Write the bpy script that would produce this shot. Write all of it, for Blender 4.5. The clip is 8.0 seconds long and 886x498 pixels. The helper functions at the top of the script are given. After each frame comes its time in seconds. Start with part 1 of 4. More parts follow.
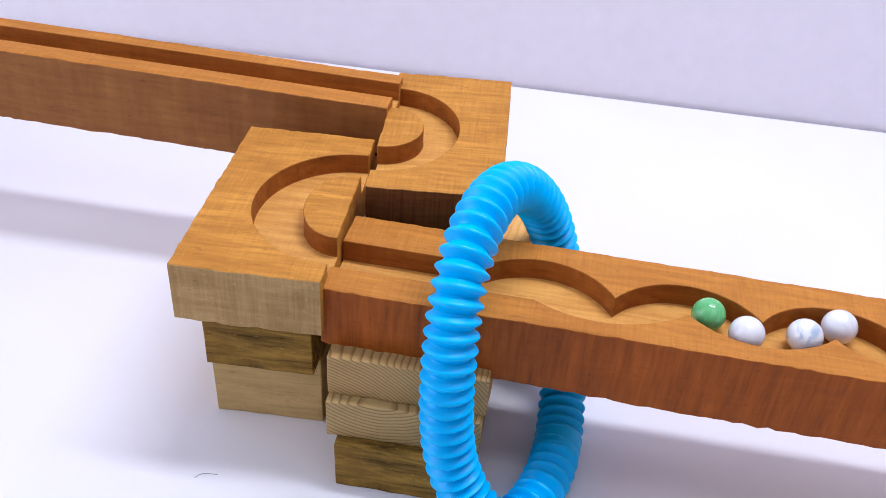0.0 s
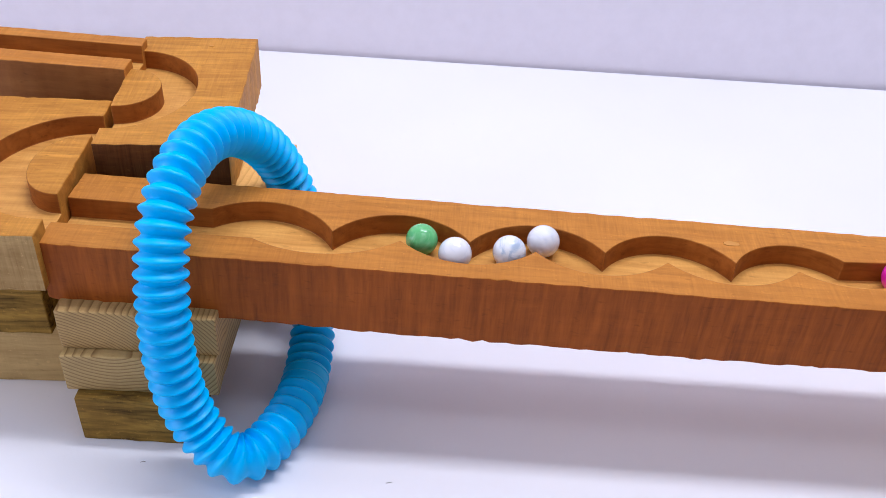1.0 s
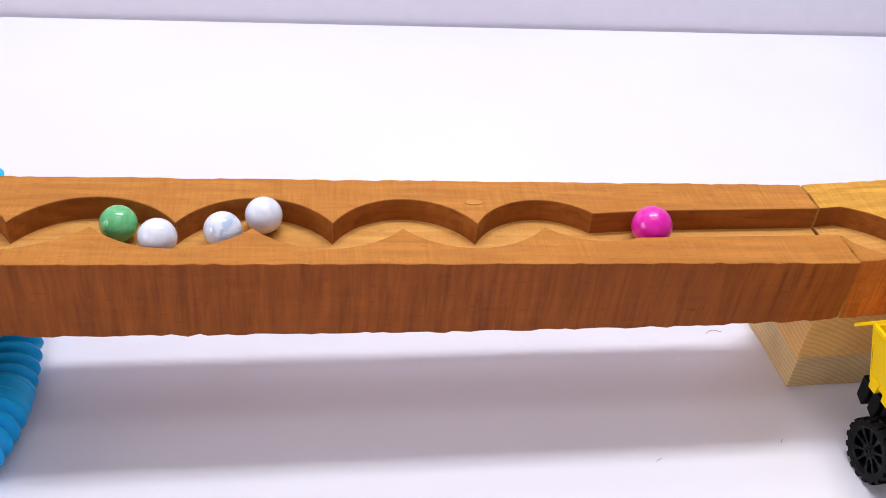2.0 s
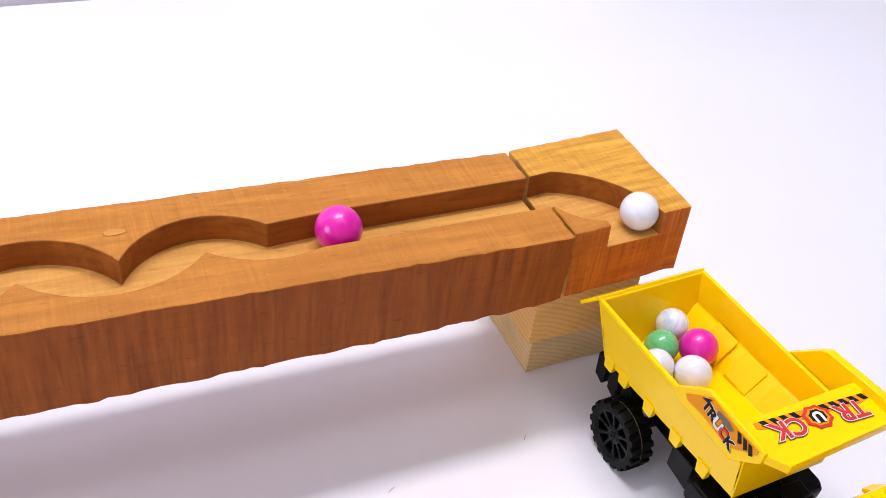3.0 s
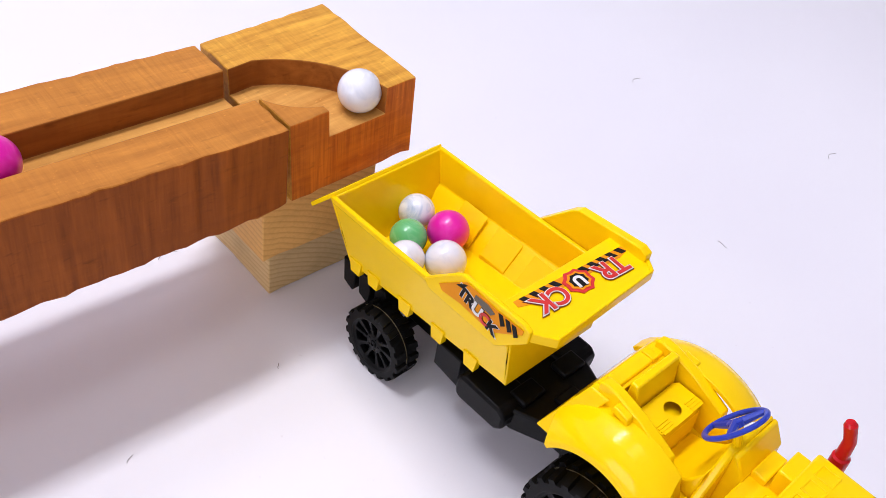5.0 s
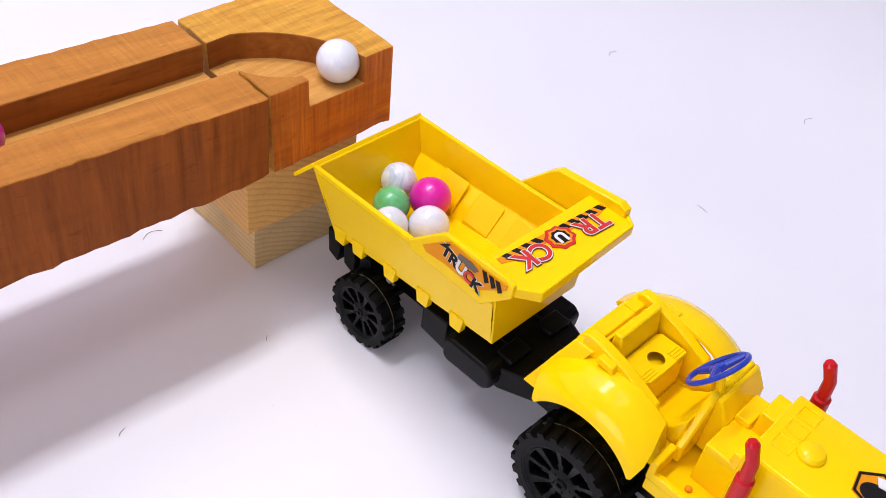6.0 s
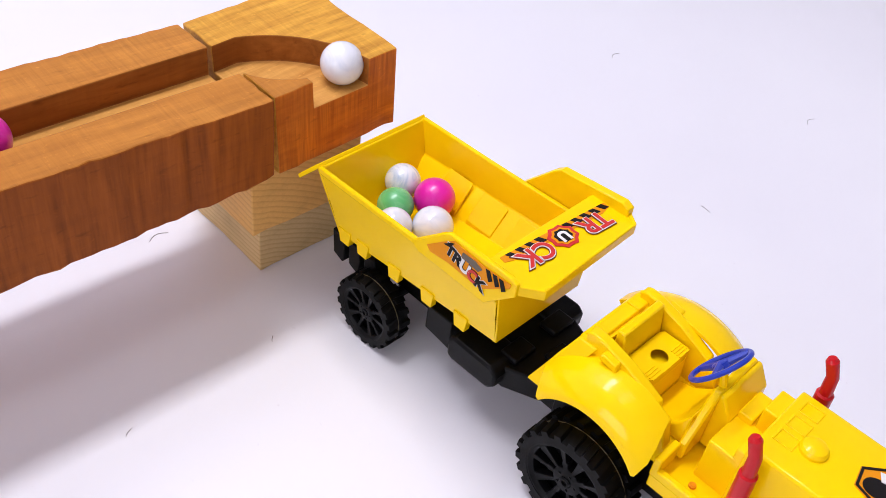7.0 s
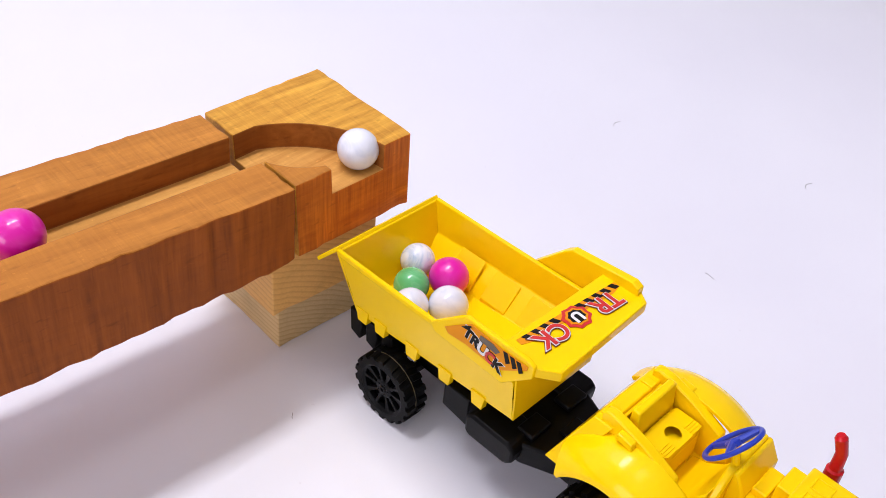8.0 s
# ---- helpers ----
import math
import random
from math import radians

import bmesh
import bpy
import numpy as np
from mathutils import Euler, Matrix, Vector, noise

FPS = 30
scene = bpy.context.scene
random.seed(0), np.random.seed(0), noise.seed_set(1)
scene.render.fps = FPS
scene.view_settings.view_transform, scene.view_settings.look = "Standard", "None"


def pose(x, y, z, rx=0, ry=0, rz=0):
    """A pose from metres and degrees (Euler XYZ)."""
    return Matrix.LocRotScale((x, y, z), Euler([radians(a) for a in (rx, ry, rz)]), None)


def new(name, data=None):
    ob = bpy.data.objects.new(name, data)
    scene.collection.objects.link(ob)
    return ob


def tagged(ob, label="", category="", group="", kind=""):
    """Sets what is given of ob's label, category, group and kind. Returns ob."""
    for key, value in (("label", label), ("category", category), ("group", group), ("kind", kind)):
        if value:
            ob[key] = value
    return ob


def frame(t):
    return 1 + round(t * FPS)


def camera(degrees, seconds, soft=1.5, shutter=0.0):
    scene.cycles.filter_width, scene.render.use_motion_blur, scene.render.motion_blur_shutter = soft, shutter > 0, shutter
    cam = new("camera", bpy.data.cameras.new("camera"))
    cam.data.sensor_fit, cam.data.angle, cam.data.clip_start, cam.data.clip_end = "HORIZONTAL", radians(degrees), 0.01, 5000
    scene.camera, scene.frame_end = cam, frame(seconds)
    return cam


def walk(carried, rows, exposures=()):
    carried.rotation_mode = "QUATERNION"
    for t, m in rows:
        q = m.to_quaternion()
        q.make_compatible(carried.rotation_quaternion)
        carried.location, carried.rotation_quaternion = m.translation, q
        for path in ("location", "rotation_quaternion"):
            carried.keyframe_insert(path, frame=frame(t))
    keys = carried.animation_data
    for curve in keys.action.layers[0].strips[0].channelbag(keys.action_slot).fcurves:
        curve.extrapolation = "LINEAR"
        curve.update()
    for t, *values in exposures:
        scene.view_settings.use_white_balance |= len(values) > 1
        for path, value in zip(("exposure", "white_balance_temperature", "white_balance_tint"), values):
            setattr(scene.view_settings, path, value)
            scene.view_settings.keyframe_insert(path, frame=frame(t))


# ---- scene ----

cam = camera(49.94, 8.0, 0.85)
# seconds, eye, yaw, pitch, roll
PATH = [
    (0, 0.0657, -0.3791, 0.4438, 9.15, -36.21, 2.98),
    (0.5, 0.1301, -0.4034, 0.4449, 6.15, -36.56, 2.42),
    (1, 0.1694, -0.4012, 0.4368, 1.51, -36.53, 3.01),
    (1.2, 0.1806, -0.3981, 0.4332, -0.55, -36.52, 3.36),
    (2.3, 0.2550, -0.3278, 0.3950, -15.71, -38.24, 7.08),
    (2.5, 0.2670, -0.3144, 0.3889, -19.61, -38.11, 7.76),
    (3, 0.3121, -0.2803, 0.3840, -26.62, -39.64, 7.60),
    (3.5, 0.3376, -0.2686, 0.3760, -33.39, -40.23, 7.91),
    (4, 0.3440, -0.2612, 0.3590, -38.85, -41.18, 8.77),
    (4.5, 0.3498, -0.2580, 0.3478, -42.77, -41.99, 9.55),
    (5, 0.3531, -0.2580, 0.3430, -45.51, -42.51, 10.11),
    (5.2, 0.3530, -0.2590, 0.3415, -46.17, -42.72, 9.77),
    (6.3, 0.3447, -0.2718, 0.3352, -46.60, -42.41, 8.86),
    (6.5, 0.3446, -0.2722, 0.3353, -46.18, -42.50, 8.74),
    (7, 0.3446, -0.2723, 0.3360, -46.16, -42.22, 8.33),
    (7.5, 0.3435, -0.2709, 0.3419, -45.76, -40.55, 7.83),
    (8, 0.3371, -0.2663, 0.3553, -45.82, -39.48, 7.19),
]


def eye_pose(x, y, z, yaw, pitch, roll):
    return pose(x, y, z, 90 + pitch, 0, yaw) @ pose(0, 0, 0, 0, 0, roll)


EXPOSURES = [(0, -0.02, 5950, 9), (0.5, -0.10, 5900, 9), (1.2, -0.09, 6000, 9), (2.3, 0.0, 6300, 9), (3, 0.05, 6350, 9), (3.5, -0.12, 6300, 10), (5.2, -0.04, 6350, 10), (8, -0.07, 6350, 10)]
walk(cam, [(t, eye_pose(*row)) for t, *row in PATH], EXPOSURES)

# ---- light: a room with white ceiling panels ----
world = bpy.data.worlds.new("world")
scene.world = world
world.use_nodes = True
world.node_tree.nodes["Background"].inputs["Color"].default_value = (0.93, 0.91, 1.0, 1)
world.node_tree.nodes["Background"].inputs["Strength"].default_value = 0.2


def panel_lamp(name, x, y, z, sx, sy, watts):
    data = bpy.data.lights.new(name, "AREA")
    data.shape, data.size, data.size_y, data.energy = "RECTANGLE", sx, sy, watts
    data.color = (0.945, 0.925, 1.0)
    lamp = new(name, data)
    lamp.matrix_world = pose(x, y, z, 0, 0, 0)
    return lamp


panel_lamp("ceiling_lamp", 0.42, 0.30, 1.62, 1.0, 0.17, 18.6)
panel_lamp("ceiling_lamp", 0.42, -0.30, 1.62, 1.0, 0.26, 2.2)
# unseen fill light added in the west wall's opening, brightens west-facing sides
west_fill = panel_lamp("west_fill_light", -1.603, -0.45, 0.70, 1.1, 0.86, 15.0)
west_fill.matrix_world = pose(-1.603, -0.45, 0.70, 90, 0, -90)


# ---- materials ----
def material(name, rough=0.5, metal=0.0, coat=0.0):
    m = bpy.data.materials.new(name)
    m.use_nodes = True
    b = m.node_tree.nodes["Principled BSDF"]
    b.inputs["Roughness"].default_value, b.inputs["Metallic"].default_value = rough, metal
    b.inputs["Coat Weight"].default_value = coat
    b.inputs["Specular IOR Level"].default_value = 0.35
    return m, m.node_tree.nodes, m.node_tree.links, b


def coords(nodes, links, scale, rot=(0, 0, 0), offset=(0, 0, 0)):
    c = nodes.new("ShaderNodeTexCoord")
    mp = nodes.new("ShaderNodeMapping")
    mp.inputs["Scale"].default_value = scale
    mp.inputs["Rotation"].default_value = [radians(a) for a in rot]
    mp.inputs["Location"].default_value = offset
    links.new(c.outputs["Object"], mp.inputs["Vector"])
    return mp.outputs["Vector"]


def noise_tex(nodes, links, vec, scale=1.0, detail=4.0, rough=0.55, dist=0.0):
    n = nodes.new("ShaderNodeTexNoise")
    n.inputs["Scale"].default_value, n.inputs["Detail"].default_value = scale, detail
    n.inputs["Roughness"].default_value, n.inputs["Distortion"].default_value = rough, dist
    links.new(vec, n.inputs["Vector"])
    return n.outputs["Fac"]


def ramp(nodes, links, fac, stops):
    r = nodes.new("ShaderNodeValToRGB")
    e = r.color_ramp.elements
    while len(e) < len(stops):
        e.new(0.5)
    for k, (at, col) in zip(e, stops):
        k.position, k.color = at, (*col, 1) if len(col) == 3 else col
    links.new(fac, r.inputs["Fac"])
    return r.outputs["Color"]


def mix(nodes, links, a, b, fac, mode="MIX"):
    m = nodes.new("ShaderNodeMix")
    m.data_type, m.blend_type = "RGBA", mode
    for sock, v in ((m.inputs["Factor"], fac), (m.inputs[6], a), (m.inputs[7], b)):
        if isinstance(v, (int, float)):
            sock.default_value = v
        elif isinstance(v, tuple):
            sock.default_value = (*v, 1)
        else:
            links.new(v, sock)
    return m.outputs[2]


def bump(nodes, links, bsdf, height, strength, distance):
    bp = nodes.new("ShaderNodeBump")
    bp.inputs["Strength"].default_value, bp.inputs["Distance"].default_value = strength, distance
    links.new(height, bp.inputs["Height"])
    links.new(bp.outputs["Normal"], bsdf.inputs["Normal"])


def wood(name, dark, light, stain, along="x", saw=0.55, rough=0.55, blotch=0.55, chip=0.4, pitch=520):
    """Sawn timber: fine saw marks across the length, fibres along it, blotches and dark pores."""
    m, n, l, b = material(name, rough)
    k = {"x": (20, 190, 190), "y": (190, 20, 190), "z": (190, 190, 20)}[along]
    s = {"x": (pitch, 26, 18), "y": (26, pitch, 18), "z": (18, 18, pitch)}[along]
    fibre = noise_tex(n, l, coords(n, l, k), 1.0, 5, 0.62, 0.4)
    marks = noise_tex(n, l, coords(n, l, s, (0, 0, 5)), 1.0, 3, 0.6, 0.2)
    fine = noise_tex(n, l, coords(n, l, tuple(2.2 * v for v in s), (0, 0, -4)), 1.0, 3, 0.6)
    where = noise_tex(n, l, coords(n, l, (24, 24, 40), (0, 0, 0), (3, 1, 2)), 1.0, 3, 0.6)
    share = ramp(n, l, where, [(0.35, (saw * 0.35,) * 3), (0.65, (min(1.0, saw * 1.5),) * 3)])
    col = ramp(n, l, mix(n, l, fibre, mix(n, l, marks, fine, 0.35), share), [(0.30, dark), (0.64, light)])
    broad = noise_tex(n, l, coords(n, l, tuple(v * 0.10 + 10 for v in k)), 1.0, 4, 0.55, 0.8)
    col = mix(n, l, col, stain, ramp(n, l, broad, [(0.40, (0, 0, 0)), (0.72, (blotch,) * 3)]))
    pores = noise_tex(n, l, coords(n, l, tuple(90 + v * 1.5 for v in k)), 1.0, 2, 0.5)
    col = mix(n, l, col, tuple(c * 0.5 for c in dark), ramp(n, l, pores, [(0.62, (0, 0, 0)), (0.78, (0.40,) * 3)]))
    chips = noise_tex(n, l, coords(n, l, tuple(330 + v * 0.6 for v in k), (0, 0, 12), (5, 2, 1)), 1.0, 3, 0.6)
    col = mix(n, l, col, tuple(min(1.0, c * 1.30) for c in light), ramp(n, l, chips, [(0.62, (0, 0, 0)), (0.74, (chip,) * 3)]))
    l.new(col, b.inputs["Base Color"])
    b.inputs["Specular IOR Level"].default_value = 0.16
    bump(n, l, b, mix(n, l, fibre, marks, 0.6), 0.45, 0.0006)
    return m


def ringed(name, early, late, stain, scale, offset, rot=(0, 0, 0), rough=0.6, amount=0.8):
    """Pine: growth rings about an axis off the block, with speckled saw fibres."""
    m, n, l, b = material(name, rough)
    v = coords(n, l, (1, 1, 1), rot, offset)
    w = n.new("ShaderNodeTexWave")
    w.wave_type, w.rings_direction, w.wave_profile = "RINGS", "Z", "SAW"
    w.inputs["Scale"].default_value, w.inputs["Distortion"].default_value = scale, 5.0
    w.inputs["Detail"].default_value, w.inputs["Detail Scale"].default_value = 3.0, 0.22
    l.new(v, w.inputs["Vector"])
    col = ramp(n, l, w.outputs["Fac"], [(0.50, early), (0.90, late), (1.0, early)])
    speck = noise_tex(n, l, coords(n, l, (500, 700, 700)), 1.0, 4, 0.65)
    col = mix(n, l, col, stain, ramp(n, l, speck, [(0.45, (0, 0, 0)), (0.75, (amount,) * 3)]))
    broad = noise_tex(n, l, coords(n, l, (30, 30, 30)), 1.0, 4, 0.6)
    col = mix(n, l, col, tuple(c * 0.6 for c in stain), ramp(n, l, broad, [(0.5, (0, 0, 0)), (0.8, (0.5,) * 3)]))
    l.new(col, b.inputs["Base Color"])
    bump(n, l, b, speck, 0.4, 0.0005)
    return m


def plastic(name, col, rough=0.3, vary=0.06, sss=0.0, fine=400, spec=0.35):
    m, n, l, b = material(name, rough)
    b.inputs["Specular IOR Level"].default_value = spec
    f = noise_tex(n, l, coords(n, l, (60, 60, 60)), 1.0, 4, 0.6)
    lo = tuple(c * (1 - vary) for c in col)
    l.new(ramp(n, l, f, [(0.3, lo), (0.7, col)]), b.inputs["Base Color"])
    g = noise_tex(n, l, coords(n, l, (fine, fine, fine)), 1.0, 3, 0.5)
    bump(n, l, b, g, 0.08, 0.0004)
    if sss:
        b.inputs["Subsurface Weight"].default_value = sss
        b.inputs["Subsurface Radius"].default_value = (0.004, 0.003, 0.002)
        b.inputs["Subsurface Scale"].default_value = 0.6
    return m


def glass_marble(name, base, swirl, amount=0.5, rough=0.07):
    m, n, l, b = material(name, rough, 0.0, 0.6)
    f = noise_tex(n, l, coords(n, l, (90, 45, 70)), 1.0, 4, 0.6, 2.2)
    l.new(mix(n, l, base, swirl, ramp(n, l, f, [(0.48, (0, 0, 0)), (0.66, (amount,) * 3)])), b.inputs["Base Color"])
    b.inputs["Coat Roughness"].default_value = 0.03
    return m


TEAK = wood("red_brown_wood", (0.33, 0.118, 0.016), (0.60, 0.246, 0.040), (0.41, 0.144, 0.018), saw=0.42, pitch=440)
# rail front: redder sawn wood, darkened further to stand in for its shade
TEAK_FACE_SHADED = wood("red_sawn_face_shaded", (0.17, 0.040, 0.005), (0.42, 0.108, 0.012), (0.25, 0.058, 0.006), saw=2.0, chip=0.16, blotch=0.35, pitch=210)
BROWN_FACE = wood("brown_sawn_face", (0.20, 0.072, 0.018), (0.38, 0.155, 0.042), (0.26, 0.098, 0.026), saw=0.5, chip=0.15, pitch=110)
# channel walls: router burn and the channel's own shade mixed into one tone
CUT_SHADED = wood("shaded_cut_wall", (0.20, 0.062, 0.010), (0.42, 0.145, 0.024), (0.28, 0.085, 0.013), saw=0.25, chip=0.15, pitch=200)
PLAIN_PINE = wood("plain_pine", (0.41, 0.27, 0.10), (0.63, 0.44, 0.19), (0.49, 0.32, 0.12), saw=0.12, rough=0.7, blotch=0.4)
ROUTED = wood("pale_routed_wood", (0.50, 0.21, 0.040), (0.76, 0.40, 0.100), (0.60, 0.28, 0.06), saw=0.2)
TEAK_Y = wood("brown_wood_cross", (0.31, 0.116, 0.014), (0.67, 0.310, 0.050), (0.38, 0.146, 0.018), along="x", saw=0.40, blotch=0.75, pitch=440)
PALE_Y = wood("yellow_brown_wood", (0.38, 0.150, 0.015), (0.80, 0.43, 0.060), (0.52, 0.20, 0.020), along="x", saw=0.35)
PINE = ringed("pale_pine", (0.48, 0.31, 0.115), (0.20, 0.108, 0.030), (0.32, 0.20, 0.070), 150, (0.02, -0.065, 0), (90, 0, 0), amount=0.45)
PINE_B = ringed("ring_pine", (0.48, 0.33, 0.130), (0.20, 0.112, 0.032), (0.34, 0.22, 0.080), 125, (-0.030, 0.062, 0), (90, 0, 0), amount=0.45)
PINE_C = ringed("warm_pine", (0.76, 0.54, 0.25), (0.62, 0.40, 0.155), (0.58, 0.36, 0.14), 110, (0.03, -0.09, 0), (90, 8, 0), amount=0.4)
YELLOW_PINE = ringed("orange_pine", (0.84, 0.48, 0.14), (0.70, 0.36, 0.09), (0.62, 0.30, 0.07), 105, (0.05, -0.12, 0), (90, -14, 0), amount=0.4)
DARK_PINE = wood("dark_stained_pine", (0.015, 0.006, 0.001), (0.42, 0.245, 0.045), (0.12, 0.055, 0.010), along="x", saw=0.10, rough=0.75, chip=0.5, pitch=300)
WORN = wood("weathered_pale_wood", (0.25, 0.135, 0.040), (0.60, 0.405, 0.175), (0.34, 0.205, 0.070), along="x", saw=0.7, rough=0.7)
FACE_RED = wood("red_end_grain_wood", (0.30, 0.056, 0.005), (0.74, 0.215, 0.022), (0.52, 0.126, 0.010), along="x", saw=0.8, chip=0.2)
# turn_b's front: shade between the blocks painted in as near-black wood
SHADED_FACE = wood("shaded_brown_face", (0.05, 0.018, 0.006), (0.21, 0.085, 0.026), (0.09, 0.034, 0.010), saw=0.6)
SEAM = plastic("pale_seam_plastic", (0.16, 0.13, 0.06), 0.5, 0.3)
KNOT = plastic("pale_knot", (0.62, 0.28, 0.052), 0.6, 0.2)


def laminate():
    m, n, l, b = material("white_laminate", 0.32)
    f = noise_tex(n, l, coords(n, l, (3, 3, 3)), 1.0, 3, 0.5)
    col = ramp(n, l, f, [(0.3, (0.80, 0.79, 0.83)), (0.7, (0.85, 0.845, 0.87))])
    s = noise_tex(n, l, coords(n, l, (260, 260, 260)), 1.0, 2, 0.5)
    col = mix(n, l, col, (0.55, 0.5, 0.52), ramp(n, l, s, [(0.72, (0, 0, 0)), (0.84, (0.25,) * 3)]))
    l.new(col, b.inputs["Base Color"])
    b.inputs["Specular IOR Level"].default_value = 0.3
    bump(n, l, b, noise_tex(n, l, coords(n, l, (500, 500, 500)), 1.0, 3), 0.03, 0.0003)
    return m


WHITE = laminate()
WALL = plastic("pale_lilac_board", (0.87, 0.83, 0.91), 0.6, 0.04)
GREY = plastic("grey_board", (0.60, 0.59, 0.63), 0.6, 0.04)
PAINT = plastic("white_paint", (0.70, 0.69, 0.72), 0.7, 0.03)
DRAB = plastic("grey_beige_paint", (0.46, 0.44, 0.44), 0.8, 0.05)
BLUE = plastic("sky_blue_plastic", (0.005, 0.50, 1.0), 0.42, 0.06, 0.15)
YELLOW = plastic("yellow_plastic", (1.0, 0.650, 0.0), 0.20, 0.03, spec=0.08)
for socket, value in (("Coat Weight", 0.25), ("Coat Roughness", 0.09)):
    YELLOW.node_tree.nodes["Principled BSDF"].inputs[socket].default_value = value
BLACK = plastic("black_plastic", (0.004, 0.004, 0.0043), 0.40, 0.3, spec=0.12)
RUBBER = plastic("black_tyre", (0.004, 0.004, 0.004), 0.5, 0.3, spec=0.11)
RED = plastic("red_plastic", (0.58, 0.006, 0.012), 0.25, 0.1)
NAVY = plastic("blue_plastic", (0.02, 0.045, 0.40), 0.3, 0.1)
INK = plastic("black_print", (0.012, 0.010, 0.010), 0.5, spec=0.12)
ORANGE = plastic("orange_print", (0.80, 0.29, 0.008), 0.45, spec=0.1)
REDINK = plastic("red_print", (0.62, 0.030, 0.025), 0.35)
MAROON = plastic("maroon_print", (0.16, 0.012, 0.010), 0.4)
WHITEINK = plastic("white_print", (0.80, 0.78, 0.76), 0.35)
GREYINK = plastic("grey_print", (0.16, 0.13, 0.10), 0.5, spec=0.15)
M_WHITE = glass_marble("white_glass", (0.80, 0.81, 0.85), (0.62, 0.66, 0.76), 0.5)
M_GREEN = glass_marble("green_glass", (0.13, 0.50, 0.17), (0.27, 0.62, 0.31), 0.6)
M_PINK = glass_marble("magenta_pearl", (0.74, 0.005, 0.35), (0.80, 0.04, 0.48), 0.6, 0.3)
M_STRIPE = glass_marble("striped_white_glass", (0.80, 0.82, 0.85), (0.38, 0.50, 0.66), 0.8)


# ---- mesh helpers ----
def finish(name, bm, mat, sharp=0.5, smooth=True):
    bmesh.ops.recalc_face_normals(bm, faces=bm.faces)
    me = bpy.data.meshes.new(name)
    if smooth:
        for f in bm.faces:
            f.smooth = True
        for e in bm.edges:
            if len(e.link_faces) == 2 and e.calc_face_angle(3.0) > sharp:
                e.smooth = False
    bm.to_mesh(me)
    bm.free()
    me.materials.append(mat)
    return me


def thing(name, bm, mat, label, category, m=None, group="", kind="", bevel=0.0, sharp=0.5):
    ob = new(name, finish(name, bm, mat, sharp))
    if m is not None:
        ob.matrix_world = m
    if bevel:
        add_bevel(ob, bevel)
    return tagged(ob, label, category, group, kind)


def empty_thing(name, label, category, m=None, group=""):
    ob = new(name)
    ob.empty_display_size = 0.02
    if m is not None:
        ob.matrix_world = m
    return tagged(ob, label, category, group)


def part(name, bm, mat, parent, label="", m=None, bevel=0.0, sharp=0.5):
    ob = new(name, finish(name, bm, mat, sharp))
    ob.parent = parent
    if m is not None:
        ob.matrix_basis = m
    if bevel:
        add_bevel(ob, bevel)
    if label:
        tagged(ob, label)
    return ob


def add_bevel(ob, width, segs=2):
    md = ob.modifiers.new("bevel", "BEVEL")
    md.width, md.segments, md.limit_method, md.angle_limit = width, segs, "ANGLE", radians(38)


def box(bm, x0, x1, y0, y1, z0, z1):
    v = [bm.verts.new((x, y, z)) for z in (z0, z1) for x, y in ((x0, y0), (x1, y0), (x1, y1), (x0, y1))]
    for f in ((0, 3, 2, 1), (4, 5, 6, 7), (0, 1, 5, 4), (1, 2, 6, 5), (2, 3, 7, 6), (3, 0, 4, 7)):
        bm.faces.new([v[i] for i in f])
    return v


def prism(bm, outline, a, b, axis="z"):
    """A closed outline pushed from a to b along an axis."""
    def p(u, v, w):
        return {"z": (u, v, w), "x": (w, u, v), "y": (u, w, v)}[axis]
    lo = [bm.verts.new(p(u, v, a)) for u, v in outline]
    hi = [bm.verts.new(p(u, v, b)) for u, v in outline]
    bm.faces.new(lo)
    bm.faces.new(hi)
    k = len(outline)
    for i in range(k):
        bm.faces.new((lo[i], lo[(i + 1) % k], hi[(i + 1) % k], hi[i]))


def lathe(bm, profile, segs=32, axis="z", ring=False):
    """Profile of (radius, height) turned about an axis; ring joins its ends."""
    rings = []
    for r, h in profile:
        row = []
        for i in range(segs):
            a = 2 * math.pi * i / segs
            u, v = r * math.cos(a), r * math.sin(a)
            row.append(bm.verts.new({"z": (u, v, h), "x": (h, u, v), "y": (u, h, v)}[axis]))
        rings.append(row)
    pairs = list(zip(rings, rings[1:])) + ([(rings[-1], rings[0])] if ring else [])
    for a, b in pairs:
        for i in range(segs):
            bm.faces.new((a[i], a[(i + 1) % segs], b[(i + 1) % segs], b[i]))
    if not ring:
        bm.faces.new(rings[0])
        bm.faces.new(rings[-1])


def tube(bm, pts, radius, segs=12):
    """A round rod along points."""
    pts = [Vector(q) for q in pts]
    rows = []
    for i, q in enumerate(pts):
        d = (pts[min(i + 1, len(pts) - 1)] - pts[max(i - 1, 0)]).normalized()
        u = d.orthogonal().normalized() if i == 0 else (u - d * u.dot(d)).normalized()
        w = d.cross(u)
        r = radius[i] if isinstance(radius, (list, tuple)) else radius
        rows.append([bm.verts.new(q + r * (math.cos(2 * math.pi * k / segs) * u + math.sin(2 * math.pi * k / segs) * w)) for k in range(segs)])
    for a, b in zip(rows, rows[1:]):
        for k in range(segs):
            bm.faces.new((a[k], a[(k + 1) % segs], b[(k + 1) % segs], b[k]))
    bm.faces.new(rows[0])
    bm.faces.new(rows[-1])


